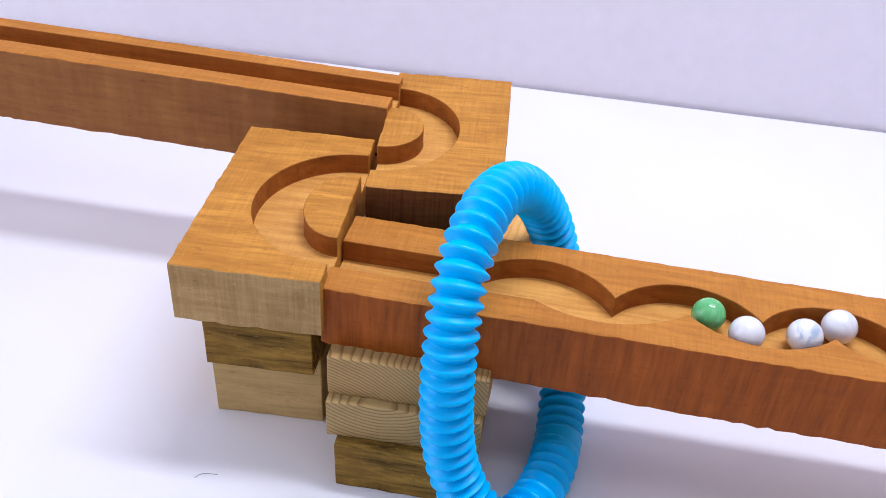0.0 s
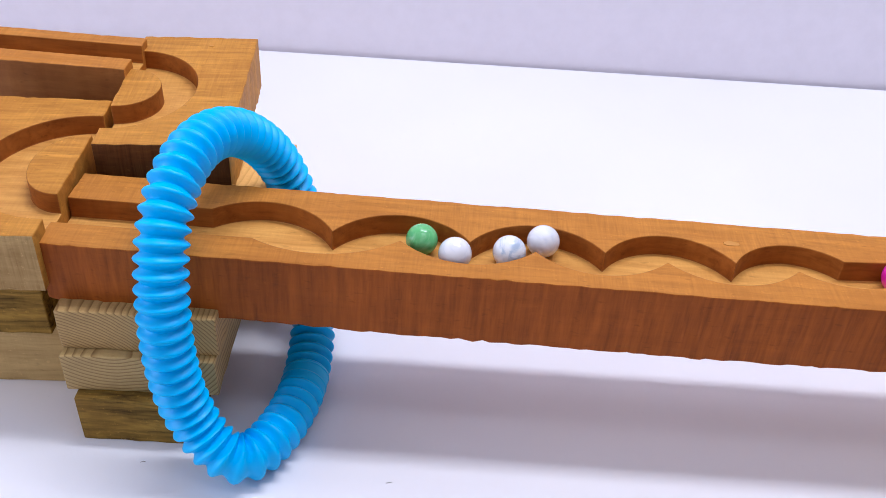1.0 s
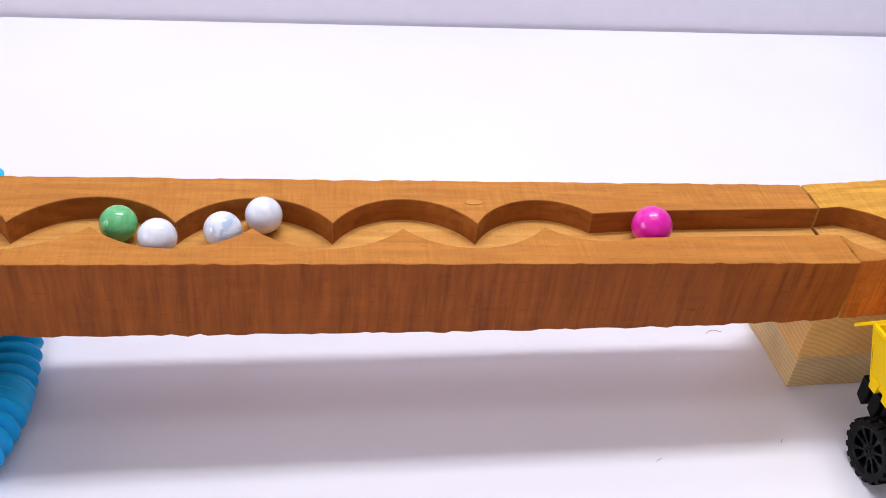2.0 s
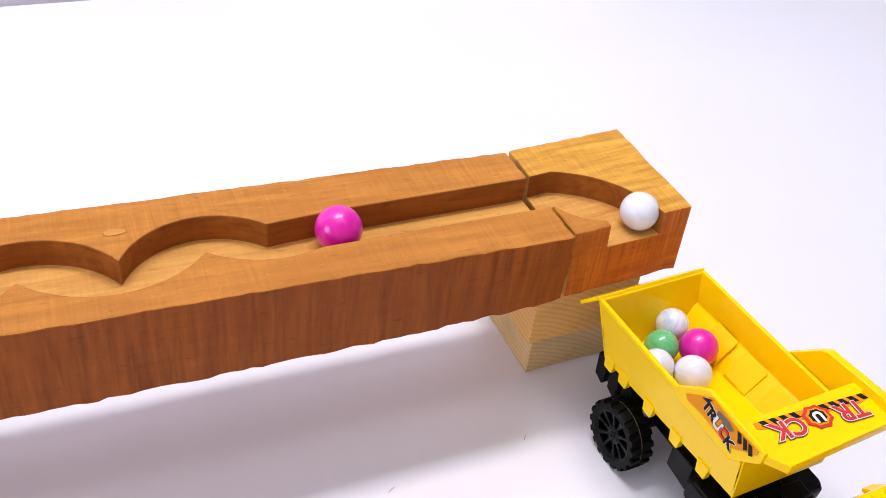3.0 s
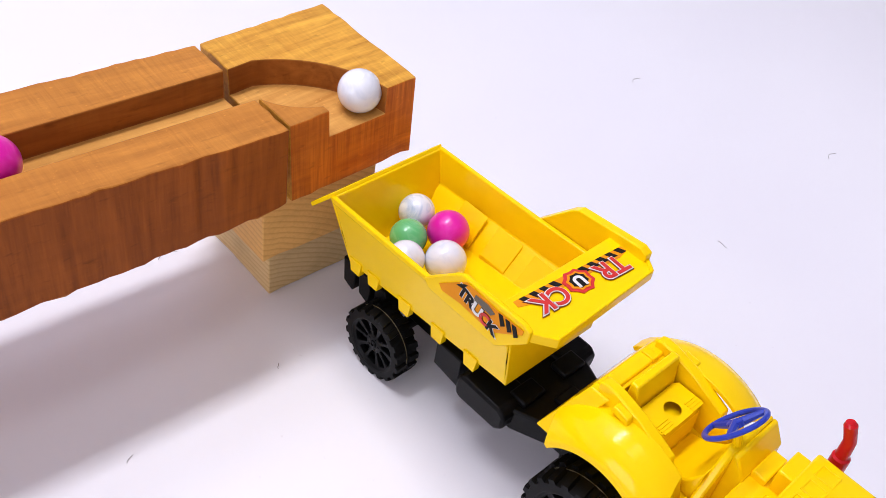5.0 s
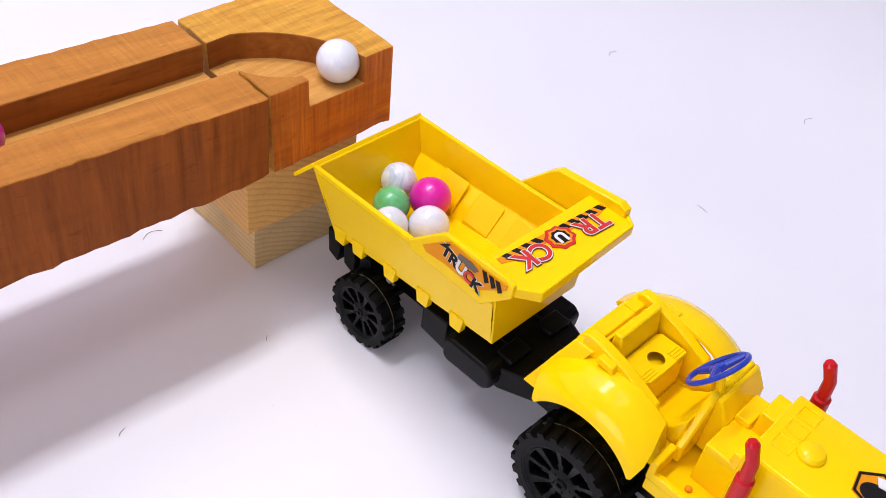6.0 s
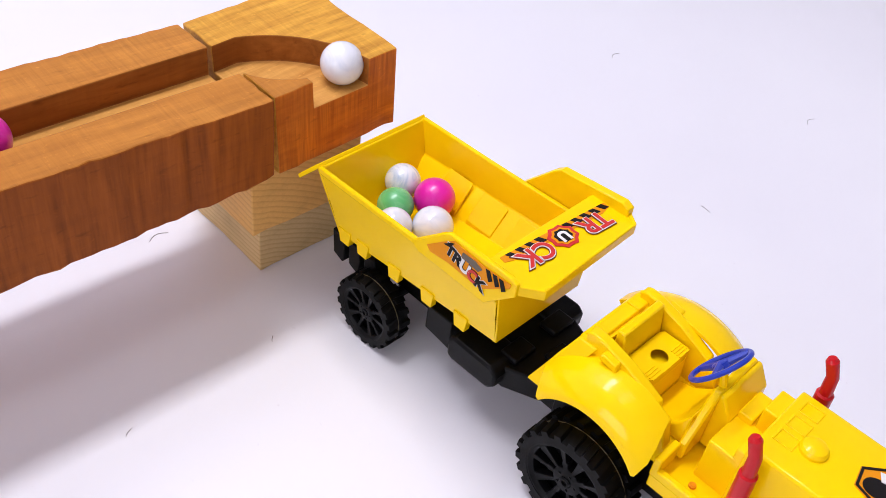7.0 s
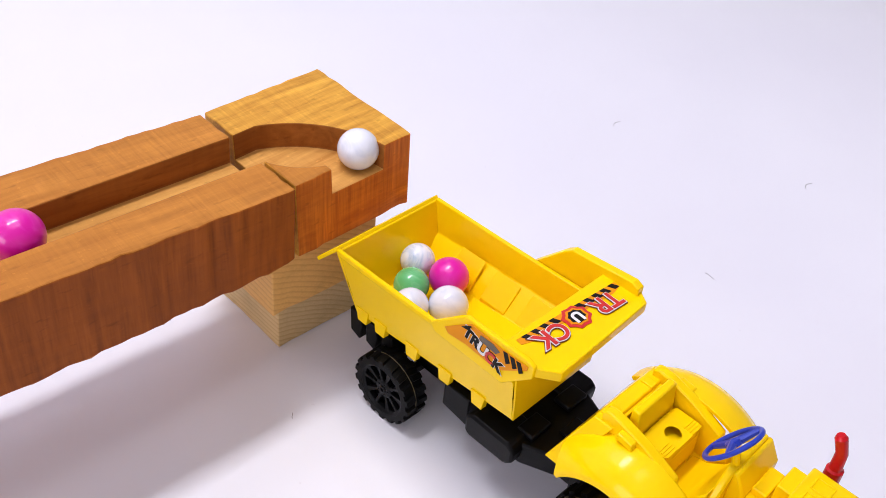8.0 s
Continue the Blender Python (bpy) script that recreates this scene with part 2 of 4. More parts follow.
def arc(cx, cy, a, b, d0, d1, n):
    return [(cx + a * math.cos(radians(d0 + (d1 - d0) * i / n)), cy + b * math.sin(radians(d0 + (d1 - d0) * i / n))) for i in range(n + 1)]


def bow(p, q, rise, n=16):
    """A circular arc from p to q that rises to the left of the way (minus: right)."""
    (x0, y0), (x1, y1) = p, q
    c = math.hypot(x1 - x0, y1 - y0) / 2
    s = abs(rise)
    r = (c * c + s * s) / (2 * s)
    ux, uy = (x1 - x0) / (2 * c), (y1 - y0) / (2 * c)
    nx, ny = (-uy, ux) if rise > 0 else (uy, -ux)
    mx, my = (x0 + x1) / 2 + nx * (s - r), (y0 + y1) / 2 + ny * (s - r)
    half = math.asin(min(1, c / r))
    if s > c:
        half = math.pi - half
    out = []
    for i in range(n + 1):
        t = -half + 2 * half * i / n
        out.append((mx + r * (math.sin(t) * ux + math.cos(t) * nx), my + r * (math.sin(t) * uy + math.cos(t) * ny)))
    return out


def sawn(pts, step=0.0045, rough=0.00042):
    """Points put in along an open chain, shaken as a rough saw leaves them; its ends stay."""
    out = [pts[0]]
    for (x0, y0), (x1, y1) in zip(pts, pts[1:]):
        k = max(1, int(math.hypot(x1 - x0, y1 - y0) / step))
        for i in range(1, k + 1):
            j = rough if i < k else 0
            out.append((x0 + (x1 - x0) * i / k + random.uniform(-j, j), y0 + (y1 - y0) * i / k + random.uniform(-j, j)))
    return out


def channel_block(outer_a, wall_a, outer_b, wall_b, depth, high):
    """A block, its top at z = 0, with a channel between two walls. outer_a runs from wall_a's end round to its start, outer_b likewise;
    wall_a's end and wall_b's start share a mouth, and so do wall_b's end and wall_a's start."""
    bm = bmesh.new()

    def ring(pts, z, wob=0.0):
        return [bm.verts.new((x, y, z + random.uniform(-wob, wob))) for x, y in pts]
    wat, wab = ring(wall_a, 0), ring(wall_a, -depth)
    wbt, wbb = ring(wall_b, 0), ring(wall_b, -depth)
    oa, ob = sawn([wall_a[-1], *outer_a, wall_a[0]])[1:-1], sawn([wall_b[-1], *outer_b, wall_b[0]])[1:-1]
    oat, obt = ring(oa, 0, 0.0002), ring(ob, 0, 0.0002)
    shake = [(x + random.uniform(-1, 1) * 0.0004, y + random.uniform(-1, 1) * 0.0004) for x, y in oa]
    shakeb = [(x + random.uniform(-1, 1) * 0.0004, y + random.uniform(-1, 1) * 0.0004) for x, y in ob]
    oab, obb = ring(shake, -high, 0.0003), ring(shakeb, -high, 0.0003)
    ga0, ga1, gb0, gb1 = (ring([q], -high)[0] for q in (wall_a[0], wall_a[-1], wall_b[0], wall_b[-1]))
    bm.faces.new(oat + wat)
    bm.faces.new(obt + wbt)
    bm.faces.new(wab + wbb)
    for t, b in ((wat, wab), (wbt, wbb)):
        for i in range(len(t) - 1):
            bm.faces.new((t[i], t[i + 1], b[i + 1], b[i]))

    def side(t, b, w_t, w_b, g_end, g_start):
        bm.faces.new((w_t[-1], w_b[-1], g_end, b[0], t[0]))
        for i in range(len(t) - 1):
            bm.faces.new((t[i], t[i + 1], b[i + 1], b[i]))
        bm.faces.new((t[-1], b[-1], g_start, w_b[0], w_t[0]))
    side(oat, oab, wat, wab, ga1, ga0)
    side(obt, obb, wbt, wbb, gb1, gb0)
    bm.faces.new((wab[-1], wbb[0], gb0, ga1))
    bm.faces.new((wbb[-1], wab[0], ga0, gb1))
    bm.faces.new([ga1, *oab, ga0, gb1, *obb, gb0])
    return bm


def timber(x, y, z):
    """A rough-sawn rectangular block, its base at z = 0, its corner at the origin."""
    bm = bmesh.new()
    loop = sawn([(0, 0), (x, 0), (x, y), (0, y), (0, 0)], 0.008, 0.0003)[:-1]
    rows = []
    for h in (0, z * 0.5, z):
        rows.append([bm.verts.new((u + random.uniform(-1, 1) * 0.0003, v + random.uniform(-1, 1) * 0.0003, h)) for u, v in loop])
    for a, b in zip(rows, rows[1:]):
        for i in range(len(a)):
            bm.faces.new((a[i], a[(i + 1) % len(a)], b[(i + 1) % len(a)], b[i]))
    bm.faces.new(rows[0])
    bm.faces.new(rows[-1])
    return bm


# ---- setting ----
bm = bmesh.new()
box(bm, -1.6, 2.0, -1.3, 0.5185, -0.03, 0)
thing("tabletop", bm, WHITE, "smooth white laminate tabletop with faint scuffs and hairs", "tabletop", kind="structure", bevel=0.002)
bm = bmesh.new()
box(bm, -1.6, 0.868, 0.5225, 0.54, -0.03, 1.7)
thing("wall_north", bm, WALL, "pale lilac white wall board behind the table", "wall", kind="structure")
bm = bmesh.new()
box(bm, 0.869, 2.0, 0.530, 0.55, -0.03, 1.7)
thing("wall_north_end", bm, GREY, "pale grey wall board beside the white one", "wall", kind="structure")
for nm, q in (("wall_south", (-1.62, 2.02, -1.34, -1.301)), ("wall_east", (2.001, 2.02, -1.3, 0.55))):
    bm = bmesh.new()
    box(bm, *q, -0.03, 1.7)
    thing(nm, bm, DRAB, "plain grey-beige painted wall closing the room", "wall", kind="structure")
# out-of-view wall, its opening added only to hold the fill light
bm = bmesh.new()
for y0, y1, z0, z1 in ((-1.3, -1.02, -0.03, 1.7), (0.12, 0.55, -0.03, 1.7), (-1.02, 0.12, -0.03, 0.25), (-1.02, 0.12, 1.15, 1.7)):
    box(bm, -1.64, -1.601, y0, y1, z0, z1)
thing("wall_west", bm, DRAB, "plain grey-beige painted wall with an opening added for the fill light", "wall", kind="structure")
bm = bmesh.new()
box(bm, -1.62, 2.02, -1.32, 0.55, 1.70, 1.74)
thing("ceiling", bm, PAINT, "plain white painted ceiling over the table", "ceiling", kind="structure")

# ---- lower rail: a beam with a scalloped channel ----
DEEP = 0.0135
RAIL_X, RAIL_L, RAIL_W, RAIL_H = -0.0606, 0.580, 0.0712, 0.038


def rx_(x):
    return x - RAIL_X


back = [(rx_(-0.0606), 0.0448), (rx_(0.0235), 0.0447)]
cusps = [0.0951, 0.1731, 0.2495, 0.323]
last = (rx_(0.0235), 0.0447)
for c in cusps:
    q = (rx_(c), 0.0322)
    back += bow(last, q, 0.0215 if c != cusps[0] else 0.0175, 18)[1:]
    last = q
back += bow(last, (rx_(0.3862), 0.0421), 0.0165, 18)[1:]
back += [(rx_(0.42), 0.0450), (RAIL_L - 0.002, 0.0480)]
front = [(0.0, 0.0203), (rx_(0.02), 0.0203), (rx_(0.052), 0.0205)]
last = front[-1]
for x, y in ((0.1340, 0.0292), (0.2100, 0.0286), (0.2840, 0.0286), (0.3575, 0.0300)):
    front += bow(last, (rx_(x), y), -0.0165 if x > 0.14 else -0.0135, 14)[1:]
    last = (rx_(x), y)
front += bow(last, (rx_(0.405), 0.0215), -0.0065, 12)[1:]
front += [(RAIL_L - 0.001, 0.0243)]
bm = channel_block([(RAIL_L, 0), (0, 0)], front, [(0.0005, RAIL_W), (RAIL_L - 0.003, RAIL_W)], back[::-1], DEEP, RAIL_H)
for v in bm.verts:
    if v.co.z < -0.03:
        v.co.z -= 0.0072 * max(0.0, math.sin(math.pi * v.co.x / RAIL_L)) ** 0.5
rail = thing("marble_rail", bm, TEAK, "red-brown sawn wooden beam with a scalloped marble channel, resting on blocks", "marble run",
      pose(RAIL_X, 0, 0.1250, 0, 0.83, 0), "marble run beams", bevel=0.0006)

# ---- end block: channel turns to the front ----
EB_L, EB_W, EB_H = 0.0655, 0.0712, 0.0407
wa = [(0.0, 0.0475)] + bow((0.012, 0.0480), (0.0495, 0.0), 0.0085, 20)
wb = [(0.0195, 0.0)] + bow((0.0195, 0.0045), (0.0, 0.0235), 0.003, 8)
bm = channel_block([(EB_L, 0), (EB_L, EB_W), (0, EB_W)], wa, [(0, 0)], wb, DEEP, EB_H)
end_block = thing("marble_end_block", bm, PALE_Y, "yellow-brown wooden end block with a curved channel, on pine blocks", "marble run",
      pose(0.5240, 0.0068, 0.1122, 0, -2.4, 1.7), "marble run beams", bevel=0.0006)

# ---- two turning blocks ----
LB_U, LB_V = 0.083, 0.153
cv = 0.0745
wa = [(0, cv + 0.0575)] + arc(-0.002, cv, 0.0545, 0.0575, 90, 270, 36) + [(0, cv - 0.0575)]
wb = [(0, cv - 0.0335)] + arc(-0.002, cv, 0.0245, 0.0335, 270, 90, 24) + [(0, cv + 0.0335)]
bm = channel_block([(0, 0), (-LB_U, 0), (-LB_U, LB_V), (0, LB_V)], wa, [], wb, DEEP, 0.0375)
turn_a = thing("turning_block", bm, TEAK_Y, "brown wooden block with a U-shaped marble channel, on dark blocks", "marble run",
      pose(-0.0585, -0.0058, 0.1335, 0, 0.4, 3.3), "marble run beams", bevel=0.0006)
UB_U, UB_V = 0.081, 0.154
cv = 0.0745
wa = [(0, cv - 0.0550)] + arc(0.002, cv, 0.0480, 0.0550, 270, 450, 36) + [(0, cv + 0.0550)]
wb = [(0, cv + 0.0265)] + arc(0.002, cv, 0.0245, 0.0265, 90, -90, 24) + [(0, cv - 0.0265)]
bm = channel_block([(0, UB_V), (UB_U, UB_V), (UB_U, 0), (0, 0)], wa, [], wb, DEEP, 0.038)
turn_b = thing("turning_block", bm, TEAK_Y, "brown wooden block with a rounded channel joining two beams", "marble run",
      pose(-0.0570, 0.0807, 0.1400, 0, 0, 5.4), "marble run beams", bevel=0.0006)

# ---- upper rail ----
wa = [(0, 0.0165), (-0.62, 0.0165)]
wb = [(-0.62, 0.0375), (0, 0.0375)]
bm = channel_block([(-0.62, 0), (0, 0)], wa, [(0, 0.0500), (-0.62, 0.0500)], wb, DEEP, 0.0535)
upper_rail = thing("marble_rail", bm, TEAK, "long brown sawn wooden beam with a straight marble channel", "marble run",
      pose(-0.0645, 0.1675, 0.1460, 0, 1.35, 0.2), "marble run beams", bevel=0.0006)


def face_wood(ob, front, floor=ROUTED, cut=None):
    """The sawn front faces, routed channel floor and channel walls in their own wood, some darkened as shade."""
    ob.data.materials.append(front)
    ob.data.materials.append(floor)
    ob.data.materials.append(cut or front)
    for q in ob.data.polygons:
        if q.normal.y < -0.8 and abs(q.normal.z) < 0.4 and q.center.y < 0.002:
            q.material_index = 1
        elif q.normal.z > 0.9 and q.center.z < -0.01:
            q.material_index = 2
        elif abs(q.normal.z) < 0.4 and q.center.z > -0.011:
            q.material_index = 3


face_wood(turn_a, WORN, cut=CUT_SHADED)
face_wood(turn_b, SHADED_FACE, cut=CUT_SHADED)
face_wood(end_block, FACE_RED, cut=CUT_SHADED)
end_block.data.materials.append(TEAK)
for q in end_block.data.polygons:
    if q.normal.z > 0.9 and q.center.z > -0.002 and q.center.x < 0.015 and q.center.y < 0.03:
        q.material_index = 4
face_wood(rail, TEAK_FACE_SHADED, cut=CUT_SHADED)
face_wood(upper_rail, BROWN_FACE, cut=CUT_SHADED)


# ---- supporting blocks ----
def support(mat, size, x, y, z, rz, label):
    return thing("wood_block", timber(*size), mat, label, "wood block", pose(x, y, z, 0, 0, rz), "supporting blocks", bevel=0.0007)


support(DARK_PINE, (0.066, 0.070, 0.0332), -0.0480, -0.0250, 0.0, 1, "dark brown rough pine block standing on the table")
support(PINE_B, (0.088, 0.072, 0.0262), -0.0545, -0.0180, 0.0334, 2, "pale pine block with curved growth rings, in a stack")
support(PINE, (0.090, 0.072, 0.0270), -0.0550, -0.0110, 0.0598, 1, "pale grey pine block under the long beam")
support(PLAIN_PINE, (0.068, 0.120, 0.0520), -0.1368, 0.0160, 0.0, 4, "pale pine block standing on the table")
support(DARK_PINE, (0.064, 0.125, 0.0434), -0.1332, 0.0035, 0.0522, 3, "dark yellow-brown pine block under the turning block")
support(YELLOW_PINE, (0.112, 0.060, 0.050), -0.0560, 0.092, 0.0, 5, "pale pine block on the table")
support(YELLOW_PINE, (0.112, 0.060, 0.051), -0.0570, 0.093, 0.0503, 4, "yellow pine block under the turning block")
support(PINE_C, (0.060, 0.062, 0.0355), 0.5248, 0.0233, 0.0, 2, "pale pine block with straight grain, standing on the table")
support(YELLOW_PINE, (0.062, 0.062, 0.0345), 0.5150, 0.0125, 0.0357, 2, "orange pine block under the end of the beam")
support(DARK_PINE, (0.09, 0.045, 0.049), -0.66, 0.168, 0.0, 0, "dark pine block standing on the table")
support(DARK_PINE, (0.09, 0.045, 0.054), -0.66, 0.168, 0.0492, 0, "dark pine block under the upper beam")


# ---- blue corrugated ring ----
def ring_path(n):
    pts = [Vector(q) for q in ((0.0505, -0.0490, 0.0149), (0.0303, -0.0421, 0.0310), (0.0193, -0.0385, 0.0580), (0.0156, -0.0344, 0.0933), (0.0149, -0.0259, 0.1254),
                               (0.0151, -0.0096, 0.1548), (0.0199, 0.0213, 0.1730), (0.0293, 0.0590, 0.1696), (0.0427, 0.0913, 0.1450), (0.0554, 0.1072, 0.1102),
                               (0.0665, 0.1020, 0.0678), (0.0742, 0.0784, 0.0336), (0.0769, 0.0444, 0.0174), (0.0766, 0.0072, 0.0141), (0.0669, -0.0288, 0.0148))]
    k, fine = len(pts), []
    for i in range(k):
        a, b, c, d = (pts[(i + j) % k] for j in (-1, 0, 1, 2))
        for s in range(40):
            t = s / 40
            fine.append(0.5 * (2 * b + (c - a) * t + (2 * a - 5 * b + 4 * c - d) * t * t + (3 * b - a - 3 * c + d) * t ** 3))
    # a soft tube bends evenly
    m, w = len(fine), 25
    fine = [sum((fine[(i + j) % m] for j in range(-w, w + 1)), Vector()) / (2 * w + 1) for i in range(m)]
    mid = sum(fine, Vector()) / m
    fine = [mid + (q - mid) * 0.992 for q in fine]
    low = min(q.z for q in fine) - 0.0143
    fine = [q - Vector((0, 0, low)) for q in fine]
    lens = [0.0]
    for a, b in zip(fine, fine[1:] + fine[:1]):
        lens.append(lens[-1] + (b - a).length)
    out, j = [], 0
    for i in range(n):
        want = lens[-1] * i / n
        while lens[j + 1] < want:
            j += 1
        t = (want - lens[j]) / (lens[j + 1] - lens[j])
        out.append(fine[j].lerp(fine[(j + 1) % len(fine)], t))
    return out


def corrugated_ring():
    ridges, per, segs = 67, 8, 32
    prof = (0.0145, 0.0140, 0.0126, 0.0113, 0.0107, 0.0113, 0.0126, 0.0140)
    path = ring_path(ridges * per)
    n = len(path)
    bm = bmesh.new()
    rows = []
    for i, q in enumerate(path):
        d = (path[(i + 1) % n] - path[i - 1]).normalized()
        u = Vector((1, 0, 0))
        u = (u - d * u.dot(d)).normalized()
        w = d.cross(u)
        r = prof[i % per]
        rows.append([bm.verts.new(q + r * (math.cos(2 * math.pi * k / segs) * u + math.sin(2 * math.pi * k / segs) * w)) for k in range(segs)])
    for i in range(n):
        a, b = rows[i], rows[(i + 1) % n]
        for k in range(segs):
            bm.faces.new((a[k], a[(k + 1) % segs], b[(k + 1) % segs], b[k]))
    return bm


ring_tube = thing("corrugated_tube", corrugated_ring(), BLUE, "sky-blue corrugated plastic tube closed to a ring round the beam", "toy tube", sharp=0.9)
# smooth sleeve where the tube's ends meet
route = ring_path(420)
near = min(range(420), key=lambda i: (route[i] - Vector((0.0768, 0.0190, 0.0150))).length)
bm = bmesh.new()
tube(bm, [route[(near + i) % 420] for i in range(-7, 8)], [0.0130] + [0.0141] * 13 + [0.0130], 32)
part("joint_sleeve", bm, BLUE, ring_tube, "smooth blue sleeve joining the tube's ends", sharp=0.9)


# ---- marbles ----
def marble(mat, d, x, y, z, label):
    bm = bmesh.new()
    bmesh.ops.create_uvsphere(bm, u_segments=40, v_segments=24, radius=d / 2)
    ob = thing("marble", bm, mat, label, "marble", pose(x, y, z, random.uniform(0, 360), random.uniform(0, 360), 0), "marbles", sharp=3)
    return ob


def rail_floor(x):
    return 0.1250 - (x - RAIL_X) * math.tan(radians(0.83)) - DEEP


def on_rail(mat, d, x, y, label):
    marble(mat, d, x, y, rail_floor(x) + d / 2 + 0.0002, label)


on_rail(M_GREEN, 0.0185, 0.1455, 0.0368, "glossy green glass marble lying in the scalloped channel")
on_rail(M_WHITE, 0.0190, 0.1650, 0.0255, "glossy white glass marble lying in the scalloped channel")
on_rail(M_STRIPE, 0.0190, 0.1955, 0.0313, "white glass marble with blue-grey swirls in the channel")
on_rail(M_WHITE, 0.0190, 0.2150, 0.0440, "glossy white glass marble lying in the scalloped channel")
on_rail(M_PINK, 0.0215, 0.4170, 0.0345, "magenta pearl marble lying in the straight channel")
marble(M_WHITE, 0.0195, 0.5665, 0.0185, 0.1115 - DEEP + 0.0195 / 2 + 0.0012, "glossy white glass marble at the end block's notch")


# ---- toy dump truck: local x across, y to its rear, z up ----
TRUCK_AT = pose(0.5706, -0.0457, 0, 0, 0, 4)


def wheel_parts(parent, x, y, r, wide, side, lugs, holes):
    """A tyre with lugs and a rim with holes; side -1 faces away from x."""
    tyre_h = new("wheel")
    tyre_h.empty_display_size = 0.01
    tyre_h.parent = parent
    tyre_h.matrix_basis = pose(x, y, r)
    w = wide / 2
    bm = bmesh.new()
    n = lugs * 4
    rows = []
    for h, base, lug in ((-1.0, 0.76, 0.76), (-1.0, 0.84, 0.84), (-1.0, 0.90, 0.985), (-0.86, 0.92, 1.0), (-0.16, 0.93, 1.0), (-0.14, 0.93, 0.93),
                         (0.14, 0.93, 0.93), (0.16, 0.93, 1.0), (0.86, 0.92, 1.0), (1.0, 0.90, 0.985), (1.0, 0.84, 0.84), (1.0, 0.76, 0.76)):
        row = []
        for i in range(n):
            up = (i + (2 if h > 0 else 0)) % 4 < 2
            a = 2 * math.pi * (i + (0.35 if i % 2 else -0.35) * (0 if lug == base else 1)) / n + 0.05 * abs(h)
            rr = r * (lug if up else base)
            row.append(bm.verts.new((h * w, rr * math.cos(a), rr * math.sin(a))))
        rows.append(row)
    for a, b in zip(rows, rows[1:] + rows[:1]):
        for i in range(n):
            bm.faces.new((a[i], a[(i + 1) % n], b[(i + 1) % n], b[i]))
    tyre = part("tyre", bm, RUBBER, tyre_h, sharp=0.6)
    # moulding seam round the tread
    bm = bmesh.new()
    lathe(bm, [(r * 0.935, -0.00025), (r * 0.945, 0.0), (r * 0.935, 0.00025)], 48, "x", True)
    part("seam", bm, SEAM, tyre, "pale moulding seam")
    rim_disc(tyre_h, r, side * w, holes)
    return tyre_h


def rim_disc(parent, r, f, holes):
    """A dished disc with pairs of openings between V-shaped spokes, and a small hub."""
    n = holes * 16
    rings = ((0.10, 0.80), (0.22, 0.80), (0.27, 0.74), (0.40, 0.76), (0.66, 0.82), (0.69, 0.86), (0.73, 0.97), (0.78, 0.99))
    bm = bmesh.new()
    grid = []
    for q, h in rings:
        grid.append([bm.verts.new((h * f, q * r * math.cos(2 * math.pi * i / n), q * r * math.sin(2 * math.pi * i / n))) for i in range(n)])
    for k in range(len(rings) - 1):
        for i in range(n):
            step = i % 16
            if 2 <= k <= 3 and (1 <= step <= 5 or 9 <= step <= 14) and not (k == 2 and step in (1, 14)):
                continue
            bm.faces.new((grid[k][i], grid[k][(i + 1) % n], grid[k + 1][(i + 1) % n], grid[k + 1][i]))
    skin = bmesh.ops.extrude_face_region(bm, geom=list(bm.faces))
    for v in skin["geom"]:
        if isinstance(v, bmesh.types.BMVert):
            v.co.x -= 0.38 * f
    rim = part("rim", bm, BLACK, parent, bevel=0.00025)
    bm = bmesh.new()
    lathe(bm, [(r * 0.76, f * 0.20), (r * 0.76, f * 0.12)], 32, "x")
    part("rim_back", bm, BLACK, rim)
    bm = bmesh.new()
    lathe(bm, [(r * 0.11, f * 0.60), (r * 0.11, f * 0.84), (r * 0.085, f * 0.90), (r * 0.055, f * 0.90), (r * 0.050, f * 0.80)], 20, "x")
    for i in range(holes):
        c, q = math.cos(2 * math.pi * (i + 0.5) / holes), math.sin(2 * math.pi * (i + 0.5) / holes)
        tube(bm, [(f * 0.70, r * 0.18 * c, r * 0.18 * q), (f * 0.84, r * 0.18 * c, r * 0.18 * q)], r * 0.025, 8)
    part("hub", bm, BLACK, rim)


